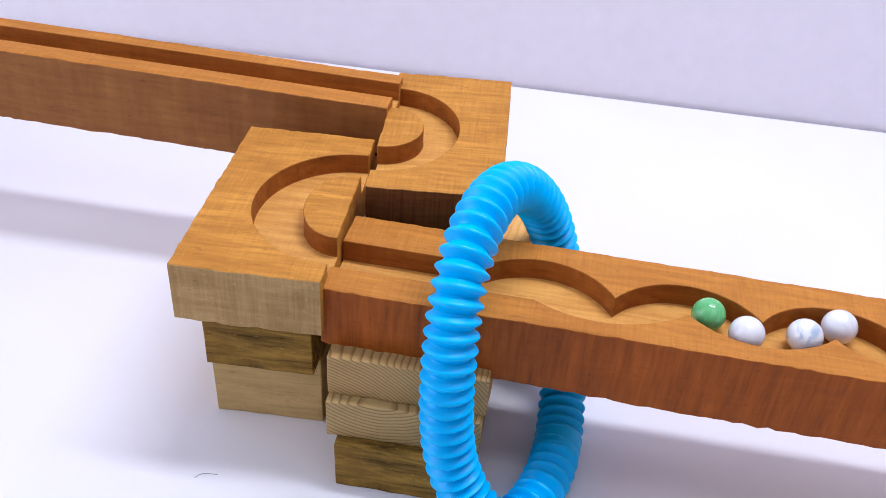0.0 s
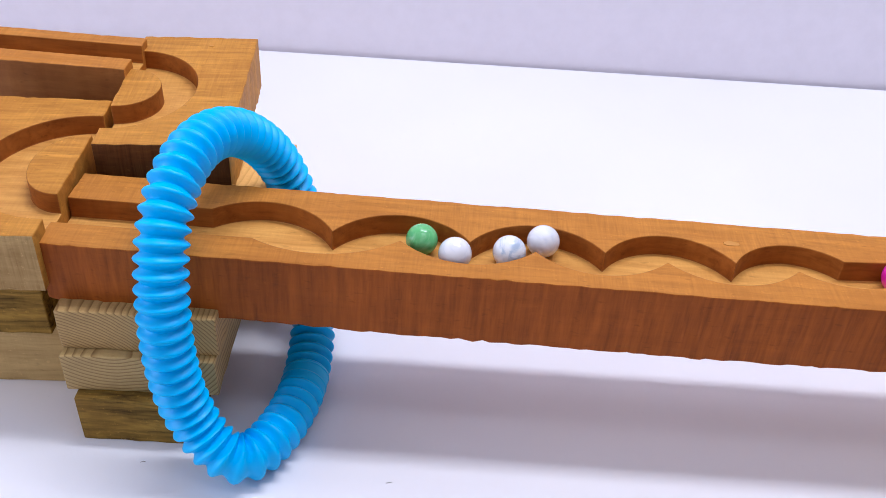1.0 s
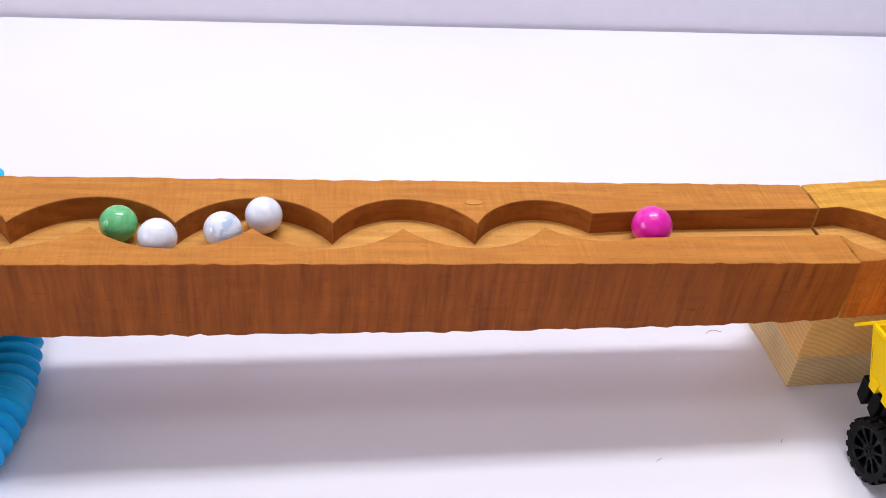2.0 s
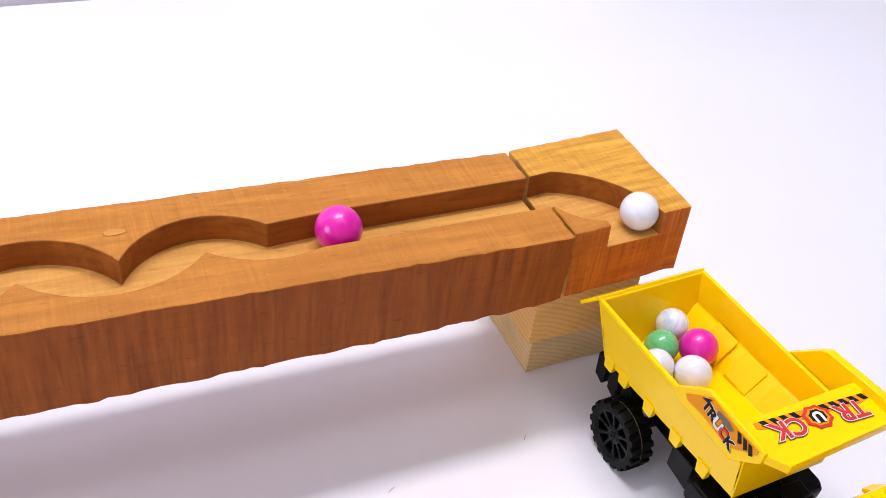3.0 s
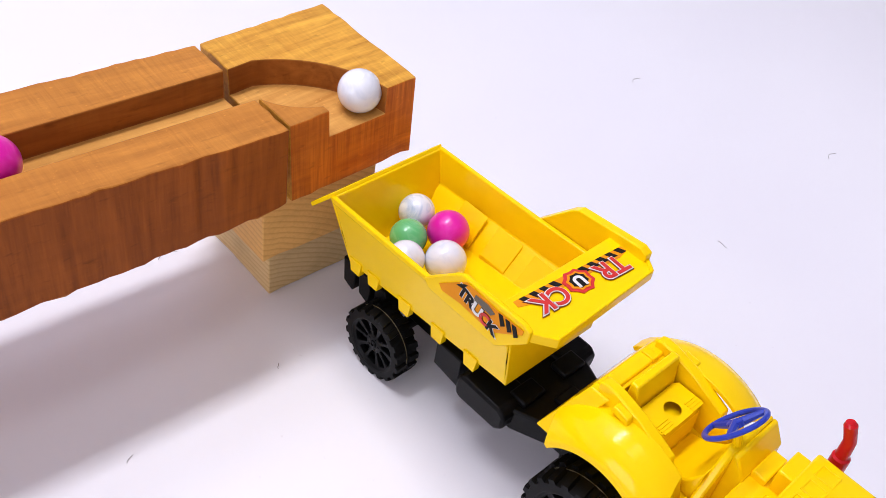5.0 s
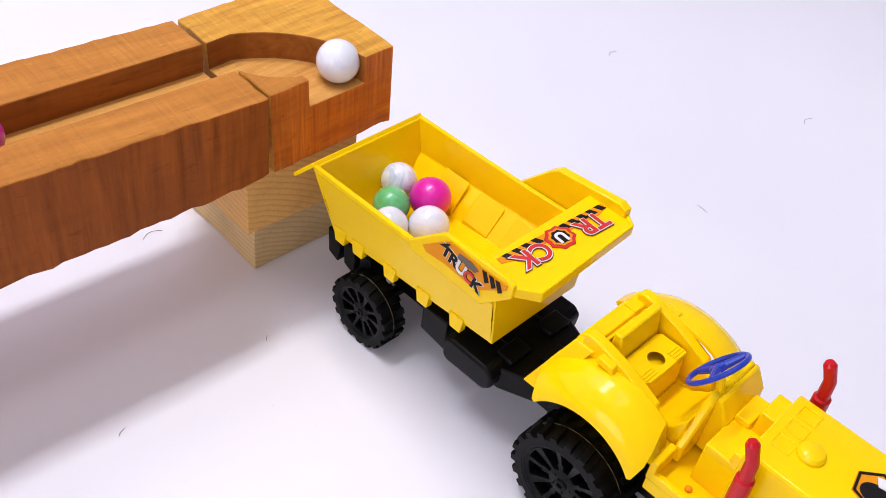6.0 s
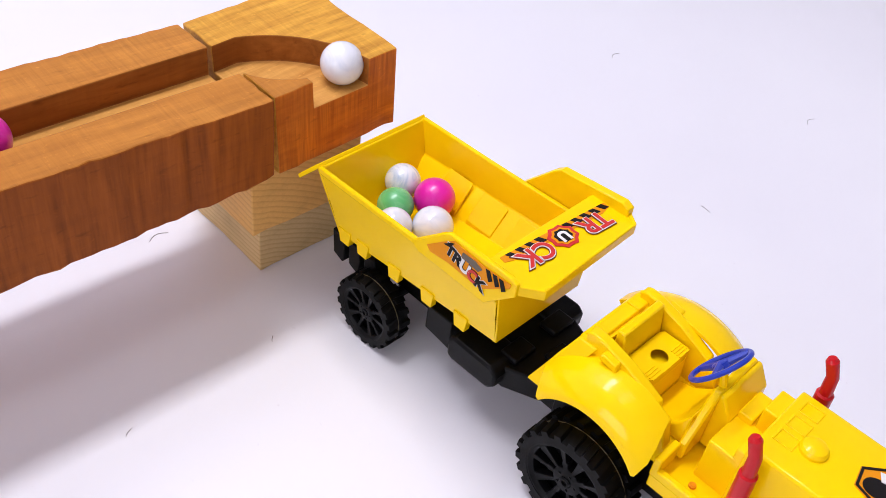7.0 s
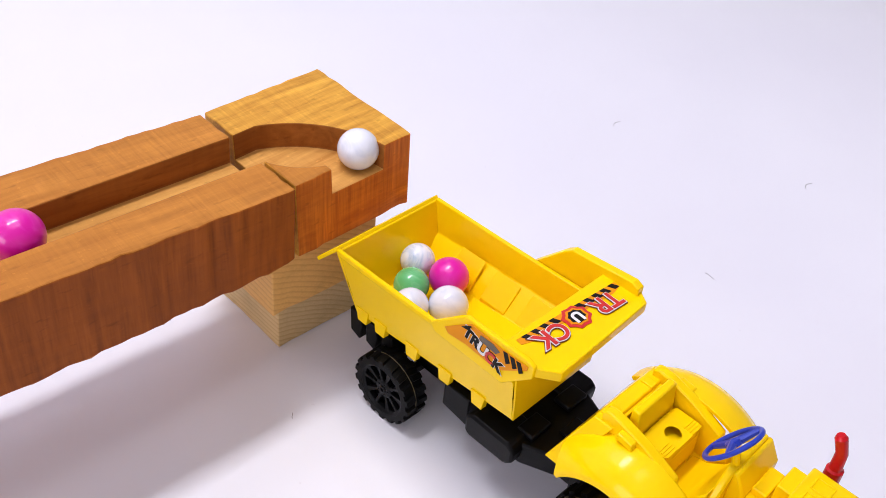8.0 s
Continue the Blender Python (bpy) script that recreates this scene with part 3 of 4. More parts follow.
def hopper_mesh():
    bm = bmesh.new()
    rows = []
    for y, zr, zb in ((0.0400, 0.0814, 0.0462), (0.0, 0.0824, 0.0495), (-0.0280, 0.0834, 0.0520), (-0.0400, 0.0840, 0.0532), (-0.0645, 0.0850, 0.0555)):
        t = zr - zb
        xo, xb = 0.0322, 0.0262
        sec = [(-xo, zr), (-xo, zr - 0.003), (-xo + 0.0012, zr - 0.0035), (-xb, zb), (xb, zb), (xo - 0.0012, zr - 0.0035), (xo, zr - 0.003), (xo, zr),
               (xo - 0.0022, zr), (xo - 0.0035, zb + t * 0.52), (xo - 0.0062, zb + t * 0.47), (0.0165, zb + 0.0050), (-0.0165, zb + 0.0050), (-xo + 0.0062, zb + t * 0.47), (-xo + 0.0035, zb + t * 0.52), (-xo + 0.0022, zr)]
        rows.append([bm.verts.new((x, y - (max(0.0, zr - z) * 0.26 if y > 0.03 else 0.0), z)) for x, z in sec])
    k = len(rows[0])
    for a, b in zip(rows, rows[1:]):
        for i in range(k):
            bm.faces.new((a[i], a[(i + 1) % k], b[(i + 1) % k], b[i]))
    bm.faces.new(rows[0])
    bm.faces.new(rows[-1])
    # end walls
    lo = [bm.verts.new(q) for q in ((-0.0312, 0.0392, 0.0806), (0.0312, 0.0392, 0.0806), (0.0256, 0.0292, 0.0460), (-0.0256, 0.0292, 0.0460))]
    hi = [bm.verts.new(q) for q in ((-0.0318, 0.0418, 0.0810), (0.0318, 0.0418, 0.0810), (0.0259, 0.0320, 0.0458), (-0.0259, 0.0320, 0.0458))]
    bm.faces.new(lo)
    bm.faces.new(hi)
    for i in range(4):
        bm.faces.new((lo[i], lo[(i + 1) % 4], hi[(i + 1) % 4], hi[i]))
    prism(bm, [(-0.0318, 0.0945), (0.0318, 0.0945), (0.0262, 0.0553), (-0.0262, 0.0553)], -0.0625, -0.0651, "y")
    return bm


def decal(parent, name, pts, m, mat, thick=0.00025):
    bm = bmesh.new()
    prism(bm, pts, 0, thick)
    ob = part(name, bm, mat, parent)
    ob.matrix_basis = m
    return ob


def word(parent, text, m, size, mat, fat=0.0):
    cu = bpy.data.curves.new("lettering", "FONT")
    cu.body, cu.size, cu.extrude, cu.offset = text, size, 0.0001, fat
    cu.align_x, cu.align_y = "CENTER", "CENTER"
    tmp = bpy.data.objects.new("lettering", cu)
    scene.collection.objects.link(tmp)
    bpy.context.view_layer.update()
    me = bpy.data.meshes.new_from_object(tmp.evaluated_get(bpy.context.evaluated_depsgraph_get()))
    bpy.data.objects.remove(tmp)
    me.materials.clear()
    me.materials.append(mat)
    ob = new("lettering", me)
    ob.parent = parent
    ob.matrix_basis = m
    return ob


def build_truck():
    truck = empty_thing("dump_truck", "yellow plastic toy dump truck with black wheels, loaded with marbles", "toy truck", TRUCK_AT)
    bed = part("hopper", hopper_mesh(), YELLOW, truck, bevel=0.0005)
    # rear pouring lip
    bm = bmesh.new()
    a = [(-0.0322, 0.0410, 0.0822), (0.0322, 0.0410, 0.0822), (0.0355, 0.0490, 0.0738), (-0.0362, 0.0490, 0.0738)]
    lo = [bm.verts.new(q) for q in a]
    hi = [bm.verts.new((x, y - 0.0012, z - 0.0016)) for x, y, z in a]
    bm.faces.new(lo)
    bm.faces.new(hi)
    for i in range(4):
        bm.faces.new((lo[i], lo[(i + 1) % 4], hi[(i + 1) % 4], hi[i]))
    part("rear_lip", bm, YELLOW, bed, bevel=0.0004)
    for s in (-1, 1):
        for y in (0.0160, -0.0060, -0.0280):
            bm = bmesh.new()
            prism(bm, [(s * 0.0165, 0.0545), (s * 0.0265, 0.0668), (s * 0.0268, 0.0686), (s * 0.0165, 0.0575)], y, y - 0.0150, "y")
            part("rib", bm, YELLOW, bed, bevel=0.0003)
        for y in (0.0270, 0.0150, -0.0055, -0.0260, -0.0455):
            bm = bmesh.new()
            zz = 0.0490 - y * 0.07
            prism(bm, [(y - 0.0036, zz - 0.0032), (y + 0.0022, zz - 0.0032), (y + 0.0036, zz + 0.0045), (y - 0.0044, zz + 0.0045)], s * 0.0240, s * 0.0275, "x")
            part("side_tab", bm, YELLOW, bed, bevel=0.0004)
        bm = bmesh.new()
        wing = [(-0.0195, 0.0825), (-0.0350, 0.0968), (-0.0385, 0.0992), (-0.0700, 0.1000), (-0.0735, 0.0985), (-0.0735, 0.0925), (-0.0600, 0.0790), (-0.0230, 0.0790)]
        if s > 0:
            wing = [(-0.0200, 0.0800), (-0.0355, 0.0965), (-0.0390, 0.0990), (-0.0705, 0.1022), (-0.0740, 0.1005), (-0.0740, 0.0925), (-0.0600, 0.0780), (-0.0230, 0.0770)]
        prism(bm, wing, s * 0.0308 + (0.002 if s > 0 else 0), s * 0.0330 + (0.004 if s > 0 else 0), "x")
        part("shield_wing", bm, YELLOW, bed, bevel=0.0005)
    bm = bmesh.new()
    top = [(-0.0328, -0.0560), (-0.0328, -0.0715), (-0.0255, -0.0815), (0.0322, -0.0795), (0.0370, -0.0725), (0.0370, -0.0560)]
    prism(bm, top, 0.0925, 0.0972)
    lower = [(-0.0318, -0.0570), (-0.0318, -0.0700), (-0.0248, -0.0800), (0.0290, -0.0785), (0.0345, -0.0715), (0.0345, -0.0570)]
    under = [bm.verts.new((x, y, 0.0926)) for x, y in lower]
    foot = [bm.verts.new(q) for q in ((-0.0315, -0.0600, 0.086), (-0.0315, -0.0640, 0.087), (-0.0250, -0.0700, 0.088), (0.0260, -0.0700, 0.088), (0.0315, -0.0640, 0.087), (0.0315, -0.0600, 0.086))]
    bm.faces.new(under)
    bm.faces.new(foot)
    for i in range(6):
        bm.faces.new((under[i], under[(i + 1) % 6], foot[(i + 1) % 6], foot[i]))
    # raised rim along the outer edge
    rim = [(-0.0255, -0.0815), (0.0322, -0.0795), (0.0370, -0.0725), (0.0350, -0.0725), (0.0310, -0.0783), (-0.0250, -0.0802)]
    prism(bm, rim, 0.0971, 0.0978)
    lip = part("shield_lip", bm, YELLOW, bed, bevel=0.0006)
    # printed band on the lip, read from the bed
    flip = pose(0.0028, -0.0656, 0.09725, 0, 0, 176)
    band = [(-0.0290, -0.0052), (0.0290, -0.0052), (0.0292, -0.0022), (0.0240, -0.0008), (-0.0240, -0.0008), (-0.0292, -0.0022)]
    decal(lip, "sticker", band, flip, ORANGE, 0.0002)
    for i in range(11):
        x = -0.0272 + i * 0.0051
        if abs(x) > 0.006:
            decal(lip, "sticker_stripe", [(x, -0.0051), (x + 0.0027, -0.0051), (x + 0.0010, -0.0020), (x - 0.0017, -0.0020)], flip @ pose(0, 0, 0.0002), INK)
    emblem = [(0.0072 * math.cos(i * math.pi / 8) * (1 if i % 2 else 0.86), 0.0064 * math.sin(i * math.pi / 8) * (1 if i % 2 else 0.86)) for i in range(16)]
    decal(lip, "emblem", emblem, flip @ pose(0, 0, 0.00022), REDINK)
    decal(lip, "emblem_ring", [(x * 0.76, y * 0.76) for x, y in emblem], flip @ pose(0, 0, 0.0004), ORANGE)
    decal(lip, "emblem_core", [(x * 0.58, y * 0.60) for x, y in emblem], flip @ pose(0, 0, 0.00055), INK)
    for side_x, text in ((-0.0162, "TR"), (0.0162, "CK")):
        for z, mat, fat in ((0.00045, MAROON, 0.00085), (0.0007, WHITEINK, 0.00060), (0.00095, REDINK, 0.00022)):
            word(lip, text, flip @ pose(side_x, 0.0014, z), 0.0120, mat, fat)
    word(lip, "U", flip @ pose(0, 0.0002, 0.0008), 0.0072, WHITEINK, 0.0003)
    # printed side panel
    for s in (-1,):
        side = pose(s * 0.0332, -0.0505, 0.0895, 90, 0, -90 if s < 0 else 90)
        decal(lip, "side_sticker", [(-0.0222, -0.0029), (-0.0128, 0.0054), (-0.0089, 0.0085), (0.0070, 0.0074), (0.0205, 0.0080), (0.0203, 0.0058), (0.0070, -0.0046), (0.0035, -0.0046), (-0.0100, -0.0038), (-0.0200, -0.0050)], side, ORANGE)
        for x in (0.0105, 0.0140, 0.0172):
            decal(lip, "sticker_stripe", [(x, 0.0020), (x + 0.0017, 0.0035), (x - 0.0002, 0.0074), (x - 0.0022, 0.0072)], side @ pose(0, 0, 0.0003), INK)
        decal(lip, "sticker_mark", [(-0.0135, 0.0040), (-0.0100, 0.0068), (-0.0082, 0.0076), (-0.0100, 0.0045)], side @ pose(0, 0, 0.0003), INK)
        decal(lip, "sticker_mark", [(-0.0040, 0.0042), (0.0050, 0.0030), (0.0068, 0.0052), (0.0030, 0.0068), (-0.0035, 0.0066)], side @ pose(0, 0, 0.0003), GREYINK)
        for x, y, text, mat in ((-0.0098, 0.0026, "T", INK), (-0.0058, 0.0013, "R", INK), (-0.0016, 0.0001, "U", WHITEINK), (0.0026, -0.0012, "C", REDINK), (0.0066, -0.0024, "K", INK)):
            under = WHITEINK if mat is INK else INK
            word(lip, text, side @ pose(x, y, 0.0003, 0, 0, -14), 0.0076, under, 0.00055)
            word(lip, text, side @ pose(x, y, 0.0005, 0, 0, -14), 0.0076, mat, 0.0003)

    # black chassis
    bm = bmesh.new()
    prism(bm, [(-0.0120, 0.0450), (0.0120, 0.0450), (0.0120, -0.0950), (-0.0120, -0.0950)], 0.0250, 0.0400)
    chassis = part("chassis", bm, BLACK, truck, bevel=0.0008)
    bm = bmesh.new()
    prism(bm, [(-0.0130, -0.0900), (0.0130, -0.0900), (0.0130, -0.2300), (-0.0130, -0.2300)], 0.0240, 0.0520)
    part("front_frame", bm, BLACK, chassis, bevel=0.0008)
    for s in (-1, 1):
        bm = bmesh.new()
        prism(bm, [(-0.0430, 0.0320), (-0.0425, 0.0410), (-0.0450, 0.0440), (-0.0670, 0.0440), (-0.0705, 0.0410), (-0.0700, 0.0340), (-0.0665, 0.0310), (-0.0460, 0.0305)], s * 0.0110, s * 0.0290, "x")
        part("fuel_tank", bm, BLACK, chassis, bevel=0.0015)
        for y in (0.0400, 0.0290, 0.0180):
            bm = bmesh.new()
            prism(bm, [(y, 0.0260), (y - 0.0065, 0.0235), (y - 0.0080, 0.0330), (y - 0.0060, 0.0400), (y + 0.0010, 0.0400)], s * 0.0120, s * 0.0215, "x")
            part("bracket", bm, BLACK, chassis, bevel=0.0006)
        bm = bmesh.new()
        prism(bm, [(-0.0250, 0.0300), (-0.0400, 0.0280), (-0.0400, 0.0440), (-0.0250, 0.0440)], s * 0.0120, s * 0.0240, "x")
        part("bracket", bm, BLACK, chassis, bevel=0.0006)
    bm = bmesh.new()
    prism(bm, [(-0.0230, -0.0540), (0.0225, -0.0540), (0.0225, -0.0700), (0.0160, -0.0860), (-0.0160, -0.0860), (-0.0230, -0.0700)], 0.0300, 0.0420)
    plate = part("hitch_plate", bm, BLACK, chassis, bevel=0.0012)
    for q in ((-0.0190, -0.0060, -0.0720, -0.0630, 0.0418, 0.0450), (0.0060, 0.0190, -0.0720, -0.0630, 0.0418, 0.0450), (-0.0060, 0.0060, -0.0840, -0.0760, 0.0418, 0.0440)):
        bm = bmesh.new()
        box(bm, *q)
        part("lug", bm, BLACK, plate, bevel=0.001)
    for y, r, half in ((0.0055, 0.0184, 0.024), (-0.1162, 0.0246, 0.024), (-0.2150, 0.0200, 0.026)):
        bm = bmesh.new()
        tube(bm, [(-half, y, r), (half, y, r)], 0.0028, 12)
        part("axle", bm, BLACK, chassis)
    for s in (-1, 1):
        wheel_parts(truck, s * 0.0262, 0.0055, 0.0184, 0.0126, s, 18, 5)
        wheel_parts(truck, s * 0.0266, -0.1162, 0.0246, 0.0190, s, 22, 5)
        wheel_parts(truck, s * 0.0300, -0.2150, 0.0200, 0.0150, s, 18, 5)

    # yellow cab: a tub with a sloping rear wall, sills, seat and dash
    bm = bmesh.new()
    prism(bm, [(-0.0860, 0.0560), (-0.0985, 0.0800), (-0.1020, 0.0800), (-0.1040, 0.0620), (-0.1420, 0.0600), (-0.1450, 0.0500), (-0.0900, 0.0480)], -0.0190, 0.0190, "x")
    cab = part("cab", bm, YELLOW, truck, bevel=0.0008)
    # rear slope, wider than the tub, with a ledge on its top
    bm = bmesh.new()
    lo = [(-0.0300, -0.0850, 0.0560), (0.0280, -0.0850, 0.0560), (0.0200, -0.0962, 0.0820), (-0.0200, -0.0962, 0.0820)]
    rows = [[bm.verts.new((x, y - d, z)) for x, y, z in lo] for d in (0.0, 0.0085)]
    bm.faces.new(rows[0])
    bm.faces.new(rows[1])
    for i in range(4):
        bm.faces.new((rows[0][i], rows[0][(i + 1) % 4], rows[1][(i + 1) % 4], rows[1][i]))
    part("rear_wall", bm, YELLOW, cab, bevel=0.0005)
    bm = bmesh.new()
    prism(bm, [(-0.0945, 0.0790), (-0.0965, 0.0832), (-0.1030, 0.0836), (-0.1036, 0.0790)], -0.0165, 0.0165, "x")
    part("rear_ledge", bm, YELLOW, cab, bevel=0.0006)
    for x0, x1 in ((-0.0130, -0.0105), (0.0075, 0.0115)):
        bm = bmesh.new()
        box(bm, x0, x1, -0.1032, -0.0975, 0.0832, 0.0842)
        part("ledge_pad", bm, YELLOW, cab, bevel=0.0003)
    for s in (-1, 1):
        # fender: an arch that rolls over to its outer edge
        bm = bmesh.new()
        cy, cz, big = -0.1175, 0.0405, 0.0428 if s > 0 else 0.0405
        rows = []
        wide = 0.0035 if s > 0 else 0.0
        for x, drop, q0, q1 in ((0.0180, 0.0, 46, 124), (0.0235, 0.0004, 45, 127), (0.0285, 0.0020, 43, 132), (0.0325, 0.0050, 42, 138), (0.0350, 0.0092, 37, 143), (0.0356, 0.0106, 35, 145)):
            row = []
            for thick in (0.0, 0.0020):
                for i in range(25):
                    q = radians(q0 + (q1 - q0) * (i if thick == 0.0 else 24 - i) / 24)
                    rr = big - drop - thick
                    row.append(bm.verts.new((s * x + wide * (x - 0.018) / 0.0176, cy + rr * math.cos(q) * 0.96, cz + rr * math.sin(q))))
            rows.append(row)
        n = len(rows[0])
        for p, q in zip(rows, rows[1:]):
            for i in range(n):
                bm.faces.new((p[i], p[(i + 1) % n], q[(i + 1) % n], q[i]))
        bm.faces.new(rows[0])
        bm.faces.new(rows[-1])
        part("fender", bm, YELLOW, cab, bevel=0.0003, sharp=0.7)
        # sill along the tub, stepped down at its front end
        bm = bmesh.new()
        prism(bm, [(-0.0985, 0.0560), (-0.0985, 0.0862), (-0.1010, 0.0872), (-0.1060, 0.0868), (-0.1180, 0.0835), (-0.1330, 0.0765), (-0.1335, 0.0730), (-0.1385, 0.0705), (-0.1392, 0.0665), (-0.1425, 0.0560)], s * 0.0142, s * 0.0190, "x")
        part("side_panel", bm, YELLOW, cab, bevel=0.0007)
        bm = bmesh.new()
        prism(bm, [(-0.1075, 0.0815), (-0.1080, 0.0846), (-0.1150, 0.0838), (-0.1155, 0.0800)], s * 0.0186, s * 0.0222, "x")
        part("fender_step", bm, YELLOW, cab, bevel=0.0006)
        # footboard with a raised edge and a pin
        bm = bmesh.new()
        box(bm, s * 0.0005, s * 0.0275, -0.1670, -0.1430, 0.0480, 0.0545)
        box(bm, s * 0.0245, s * 0.0275, -0.1660, -0.1430, 0.0540, 0.0580)
        box(bm, s * 0.0150, s * 0.0275, -0.1455, -0.1425, 0.0540, 0.0640)
        foot = part("footboard", bm, YELLOW, cab, bevel=0.0006)
        bm = bmesh.new()
        lathe(bm, [(0.0014, 0.0), (0.0014, 0.0010), (0.0008, 0.0014)], 14, "z")
        part("pin", bm, ORANGE, foot, m=pose(s * 0.0200, -0.1565, 0.0545))
        bm = bmesh.new()
        tube(bm, [(s * 0.0255, -0.1745, 0.0500), (s * 0.0258, -0.1728, 0.0700), (s * 0.0259, -0.1722, 0.0855), (s * 0.0259, -0.1721, 0.0862), (s * 0.0259, -0.1716, 0.0940), (s * 0.0258, -0.1704, 0.0970), (s * 0.0256, -0.1690, 0.1005), (s * 0.0255, -0.1684, 0.1018)],
             [0.0034, 0.0034, 0.0033, 0.0025, 0.0023, 0.0023, 0.0024, 0.0016], 16)
        part("exhaust_pipe", bm, RED, cab, "red plastic exhaust pipe")
    # seat with back, and a cushion with a round peg hole through it
    bm = bmesh.new()
    prism(bm, [(-0.1055, 0.0600), (-0.1065, 0.0890), (-0.1100, 0.0890), (-0.1125, 0.0730), (-0.1255, 0.0730), (-0.1262, 0.0600)], -0.0120, 0.0132, "x")
    seat = part("seat", bm, YELLOW, cab, bevel=0.0007)
    n = 32
    bm = bmesh.new()
    loops = []
    for z, inner in ((0.0690, True), (0.0732, False), (0.0772, False), (0.0772, True)):
        loop = []
        for i in range(n):
            c, q = math.cos(2 * math.pi * (i + 0.5) / n), math.sin(2 * math.pi * (i + 0.5) / n)
            k = 1 / max(abs(c), abs(q))
            loop.append(bm.verts.new((0.0008 + 0.0034 * c, -0.1198 + 0.0034 * q, z) if inner else (0.0006 + 0.0124 * c * k, -0.1190 + 0.0066 * q * k, z)))
        loops.append(loop)
    for p, q in zip(loops, loops[1:]):
        for i in range(n):
            bm.faces.new((p[i], p[(i + 1) % n], q[(i + 1) % n], q[i]))
    bm.faces.new(loops[0])
    bm.faces.new([bm.verts.new(v.co + Vector((0, 0, 0.0002))) for v in loops[0]])
    part("cushion", bm, YELLOW, seat)
    for k in range(4):
        bm = bmesh.new()
        y = -0.1255 + k * 0.0013
        for x0, x1 in ((-0.0112, -0.0045), (0.0062, 0.0124)):
            box(bm, x0, x1, y, y + 0.0006, 0.0771, 0.0776)
        part("cushion_ridge", bm, YELLOW, seat)
    # bulkhead and dash
    bm = bmesh.new()
    prism(bm, [(-0.0150, 0.0560), (-0.0150, 0.0640), (-0.0060, 0.0800), (-0.0020, 0.0838), (0.0215, 0.0850), (0.0255, 0.0790), (0.0240, 0.0640), (0.0200, 0.0560)], -0.1440, -0.1475, "y")
    prism(bm, [(-0.1470, 0.0560), (-0.1470, 0.0835), (-0.1490, 0.0835), (-0.1540, 0.0755), (-0.1545, 0.0560)], -0.0030, 0.0232, "x")
    dash = part("dash", bm, YELLOW, cab, bevel=0.0009)
    bm = bmesh.new()
    prism(bm, [(-0.1260, 0.0610), (-0.1330, 0.0625), (-0.1395, 0.0680), (-0.1442, 0.0760), (-0.1442, 0.0600)], -0.0125, 0.0125, "x")
    part("floor_ramp", bm, YELLOW, cab, bevel=0.0008)
    # steering wheel
    bm = bmesh.new()
    n, m_ = 40, 10
    rows = [[bm.verts.new(((0.0112 + 0.0011 * math.cos(2 * math.pi * k / m_)) * math.cos(2 * math.pi * i / n), (0.0112 + 0.0011 * math.cos(2 * math.pi * k / m_)) * math.sin(2 * math.pi * i / n), 0.0010 * math.sin(2 * math.pi * k / m_))) for k in range(m_)] for i in range(n)]
    for i in range(n):
        for k in range(m_):
            bm.faces.new((rows[i][k], rows[i][(k + 1) % m_], rows[(i + 1) % n][(k + 1) % m_], rows[(i + 1) % n][k]))
    for q in (80, 200, 320):
        tube(bm, [(0, 0, 0), (0.0112 * math.cos(radians(q)), 0.0112 * math.sin(radians(q)), 0)], [0.0018, 0.0011], 8)
    lathe(bm, [(0.0030, -0.0010), (0.0030, 0.0010), (0.0022, 0.0014)], 18, "z")
    steer = part("steering_wheel", bm, NAVY, cab, "blue plastic steering wheel")
    steer.matrix_basis = pose(0.0002, -0.1420, 0.0926, -52, 6, 0)
    bm = bmesh.new()
    tube(bm, [(0.0014, -0.1465, 0.0800), (0.0014, -0.1427, 0.0928)], 0.0016, 10)
    part("steering_column", bm, YELLOW, dash)
    # hood with sunken vents and a cap
    bm = bmesh.new()
    prism(bm, [(-0.0192, 0.0480), (-0.0192, 0.0850), (-0.0184, 0.0880), (-0.0165, 0.0885), (0.0165, 0.0885), (0.0184, 0.0880), (0.0192, 0.0850), (0.0192, 0.0480)], -0.1668, -0.2380, "y")
    hood = part("hood", bm, YELLOW, truck, bevel=0.0008)
    bm = bmesh.new()
    box(bm, -0.0150, 0.0175, -0.1675, -0.1535, 0.0520, 0.0745)
    box(bm, 0.0020, 0.0165, -0.1600, -0.1540, 0.0740, 0.0775)
    box(bm, 0.0030, 0.0160, -0.1672, -0.1610, 0.0740, 0.0850)
    box(bm, -0.0150, -0.0040, -0.1672, -0.1630, 0.0740, 0.0800)
    part("hood_neck", bm, YELLOW, hood, bevel=0.0006)
    for x in (-0.0062, 0.0026, 0.0112):
        bm = bmesh.new()
        for p, q, c, d in ((-0.0033, 0.0033, -0.0038, -0.0031), (-0.0033, 0.0033, 0.0031, 0.0038), (-0.0033, -0.0027, -0.0031, 0.0031), (0.0027, 0.0033, -0.0031, 0.0031)):
            box(bm, p, q, c, d, 0, 0.0005)
        part("vent", bm, YELLOW, hood, m=pose(x, -0.1738, 0.0884), bevel=0.0002)
    bm = bmesh.new()
    lathe(bm, [(0.0050, 0.0), (0.0050, 0.0012), (0.0042, 0.0024), (0.0030, 0.0030), (0.0012, 0.0034)], 28, "z")
    part("cap", bm, YELLOW, hood, m=pose(-0.0030, -0.1822, 0.0884))
    hexa = [(0.0088 * math.cos(radians(q)), 0.0088 * math.sin(radians(q))) for q in range(0, 360, 60)]
    at = pose(0.0010, -0.2045, 0.0886, 0, 0, 12)
    decal(hood, "hood_sticker", hexa, at, ORANGE)
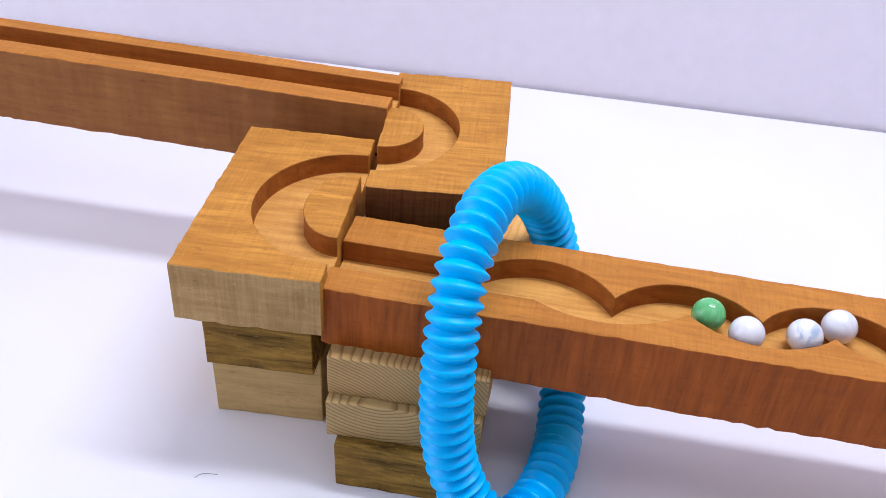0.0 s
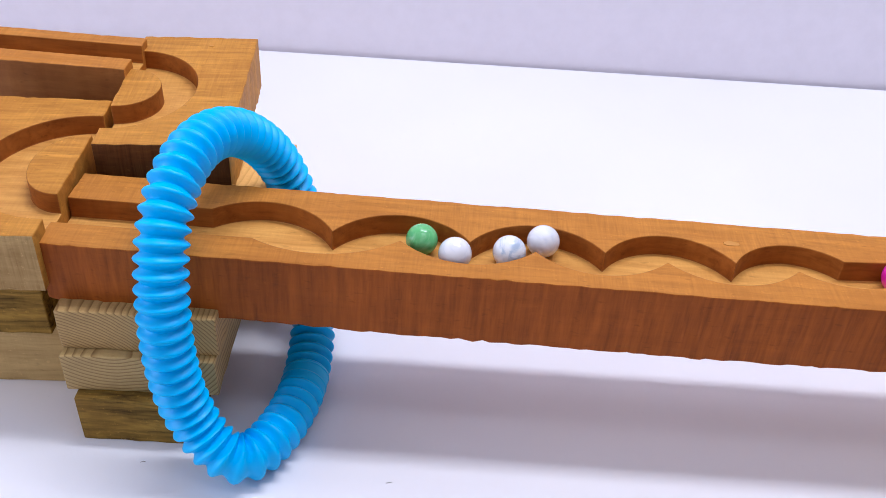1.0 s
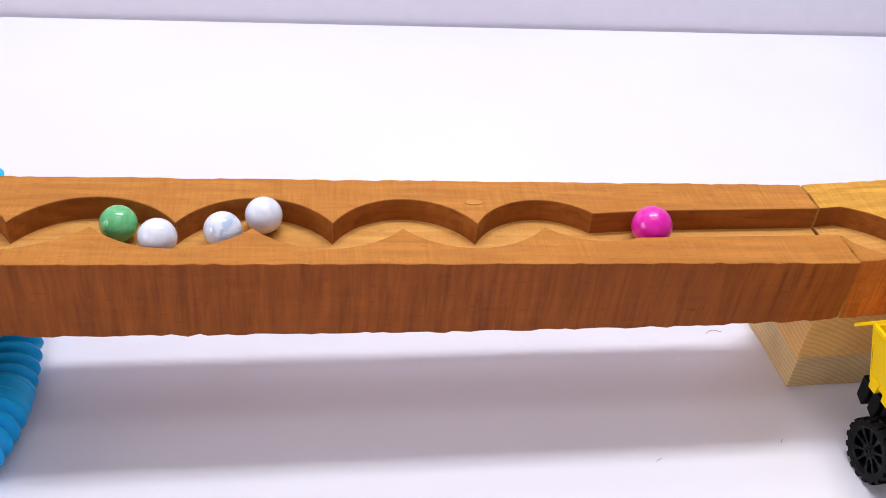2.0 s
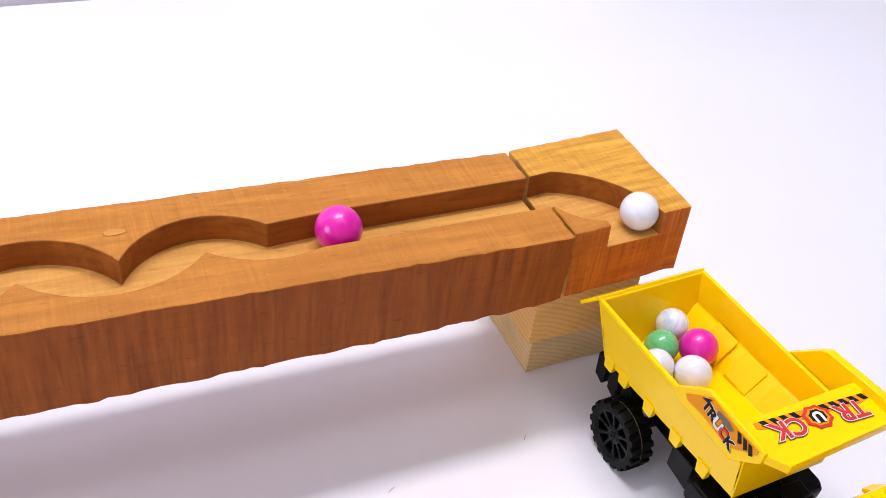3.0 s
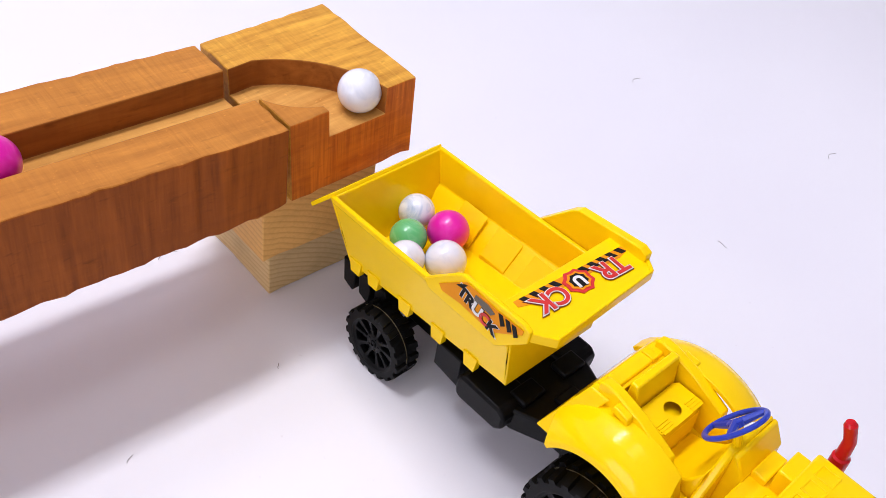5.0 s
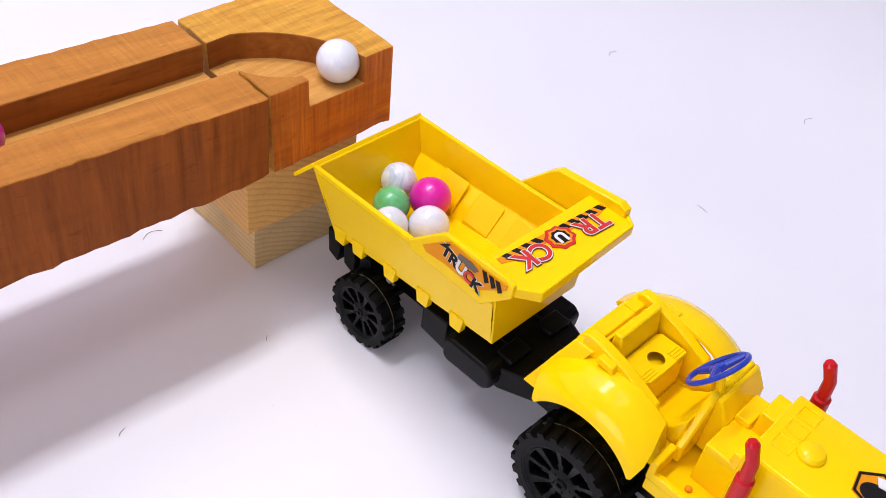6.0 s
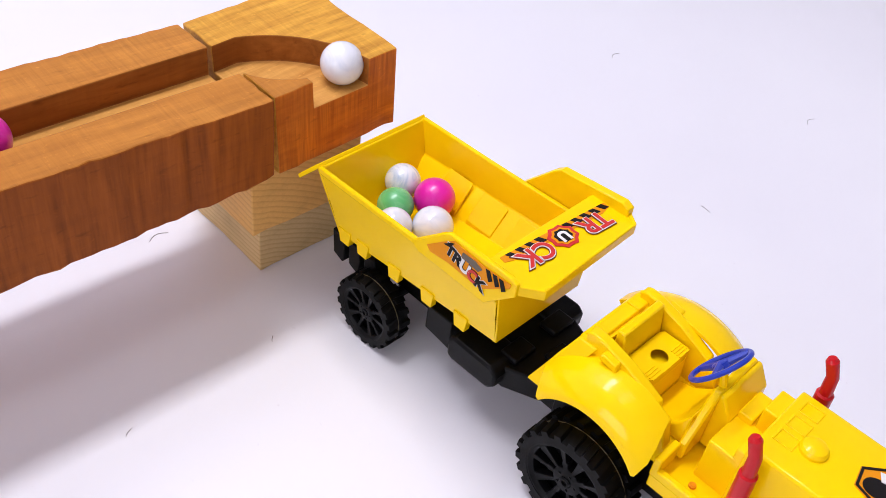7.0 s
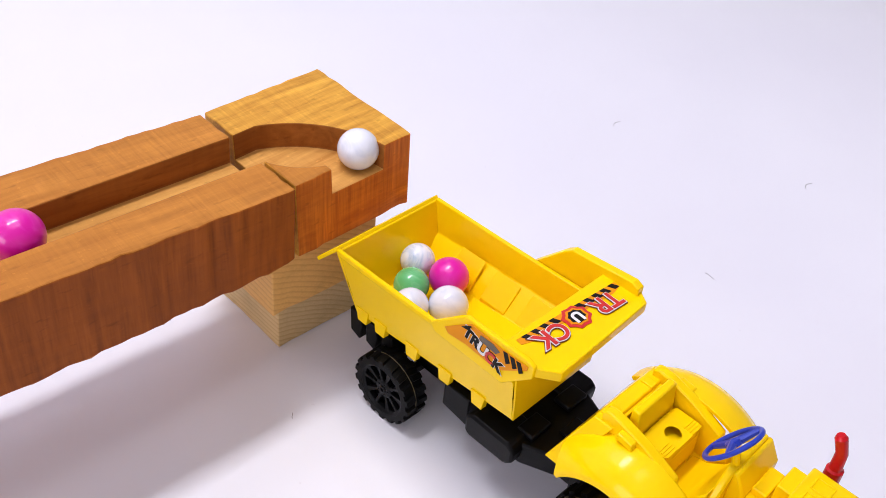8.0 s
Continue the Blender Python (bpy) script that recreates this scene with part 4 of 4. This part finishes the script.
    for i in range(6):
        (x0, y0), (x1, y1) = hexa[i], hexa[(i + 1) % 6]
        if i not in (3, 4):
            decal(hood, "hood_sticker_edge", [(x0 * 0.96, y0 * 0.96), (x1 * 0.96, y1 * 0.96), (x1 * 0.84, y1 * 0.84), (x0 * 0.84, y0 * 0.84)], at @ pose(0, 0, 0.0003), INK)
    decal(hood, "hood_sticker_mark", [(0.0040 * math.cos(radians(q)) - 0.0015, 0.0046 * math.sin(radians(q)) + 0.001) for q in range(0, 360, 20)], at @ pose(0, 0, 0.0003), INK)
    decal(hood, "hood_sticker_mark", [(0.0018, -0.004), (0.0062, -0.002), (0.0056, 0.0016), (0.0018, 0.0004)], at @ pose(0, 0, 0.0005), WHITEINK)
    return truck


build_truck()


def in_bed(mat, d, x, y, z, label):
    q = TRUCK_AT @ Vector((x, y, z))
    marble(mat, d, q.x, q.y, q.z, label)


in_bed(M_STRIPE, 0.0168, 0.0078, 0.0272, 0.0625, "pearly white glass marble lying in the truck's hopper")
in_bed(M_PINK, 0.0190, 0.0095, 0.0082, 0.0640, "magenta pearl marble lying in the truck's hopper")
in_bed(M_WHITE, 0.0184, -0.0045, -0.0052, 0.0640, "plain white glass marble lying in the truck's hopper")
in_bed(M_WHITE, 0.0165, -0.0190, 0.0045, 0.0655, "plain white glass marble beside the hopper's wall")
in_bed(M_GREEN, 0.0168, -0.0070, 0.0162, 0.0630, "green glass marble among white ones in the hopper")


# ---- small marks ----
def knot(parent, x, y, rx, ry):
    bm = bmesh.new()
    prism(bm, [(rx * (1 + 0.15 * math.sin(3 * i)) * math.cos(i * math.pi / 8), ry * (1 + 0.15 * math.cos(5 * i)) * math.sin(i * math.pi / 8)) for i in range(16)], -0.0002, 0.00012)
    part("knot", bm, KNOT, parent, "pale knot in the wood", pose(x, y, 0.0002))


knot(rail, rx_(0.3235), 0.0510, 0.0045, 0.0022)
knot(turn_b, 0.0495, 0.1400, 0.0016, 0.0012)
bm = bmesh.new()
prism(bm, [(-0.0010, -0.0350), (-0.0010, -0.0372), (-0.0300, -0.0362), (-0.0520, -0.0366), (-0.0300, -0.0353)], -0.0006, -0.0001, "y")
part("crack", bm, INK, upper_rail, "dark crack along the beam's end")


def hair(x, y, size, turn, name="hair"):
    bm = bmesh.new()
    tube(bm, [(size * (t - 0.5), size * 0.25 * math.sin(3.0 * t + turn), 0.0002) for t in (0, 0.2, 0.4, 0.6, 0.8, 1.0)], 0.00013, 5)
    thing(name, bm, GREYINK, "tiny grey hair lying on the white table", "hair", pose(x, y, 0, 0, 0, turn * 57), "hairs on the table")


for x, y, size, turn in ((0.4285, -0.0280, 0.004, 1.0), (0.844, 0.068, 0.009, 0.3), (0.898, -0.059, 0.010, 0.2), (0.761, -0.0755, 0.006, 2.0), (0.496, 0.072, 0.011, 0.1),
                         (-0.123, -0.037, 0.013, 0.7), (-0.008, -0.040, 0.003, 0.4), (0.136, -0.042, 0.003, 0.6), (0.505, -0.018, 0.003, 1.4)):
    hair(x, y, size, turn)
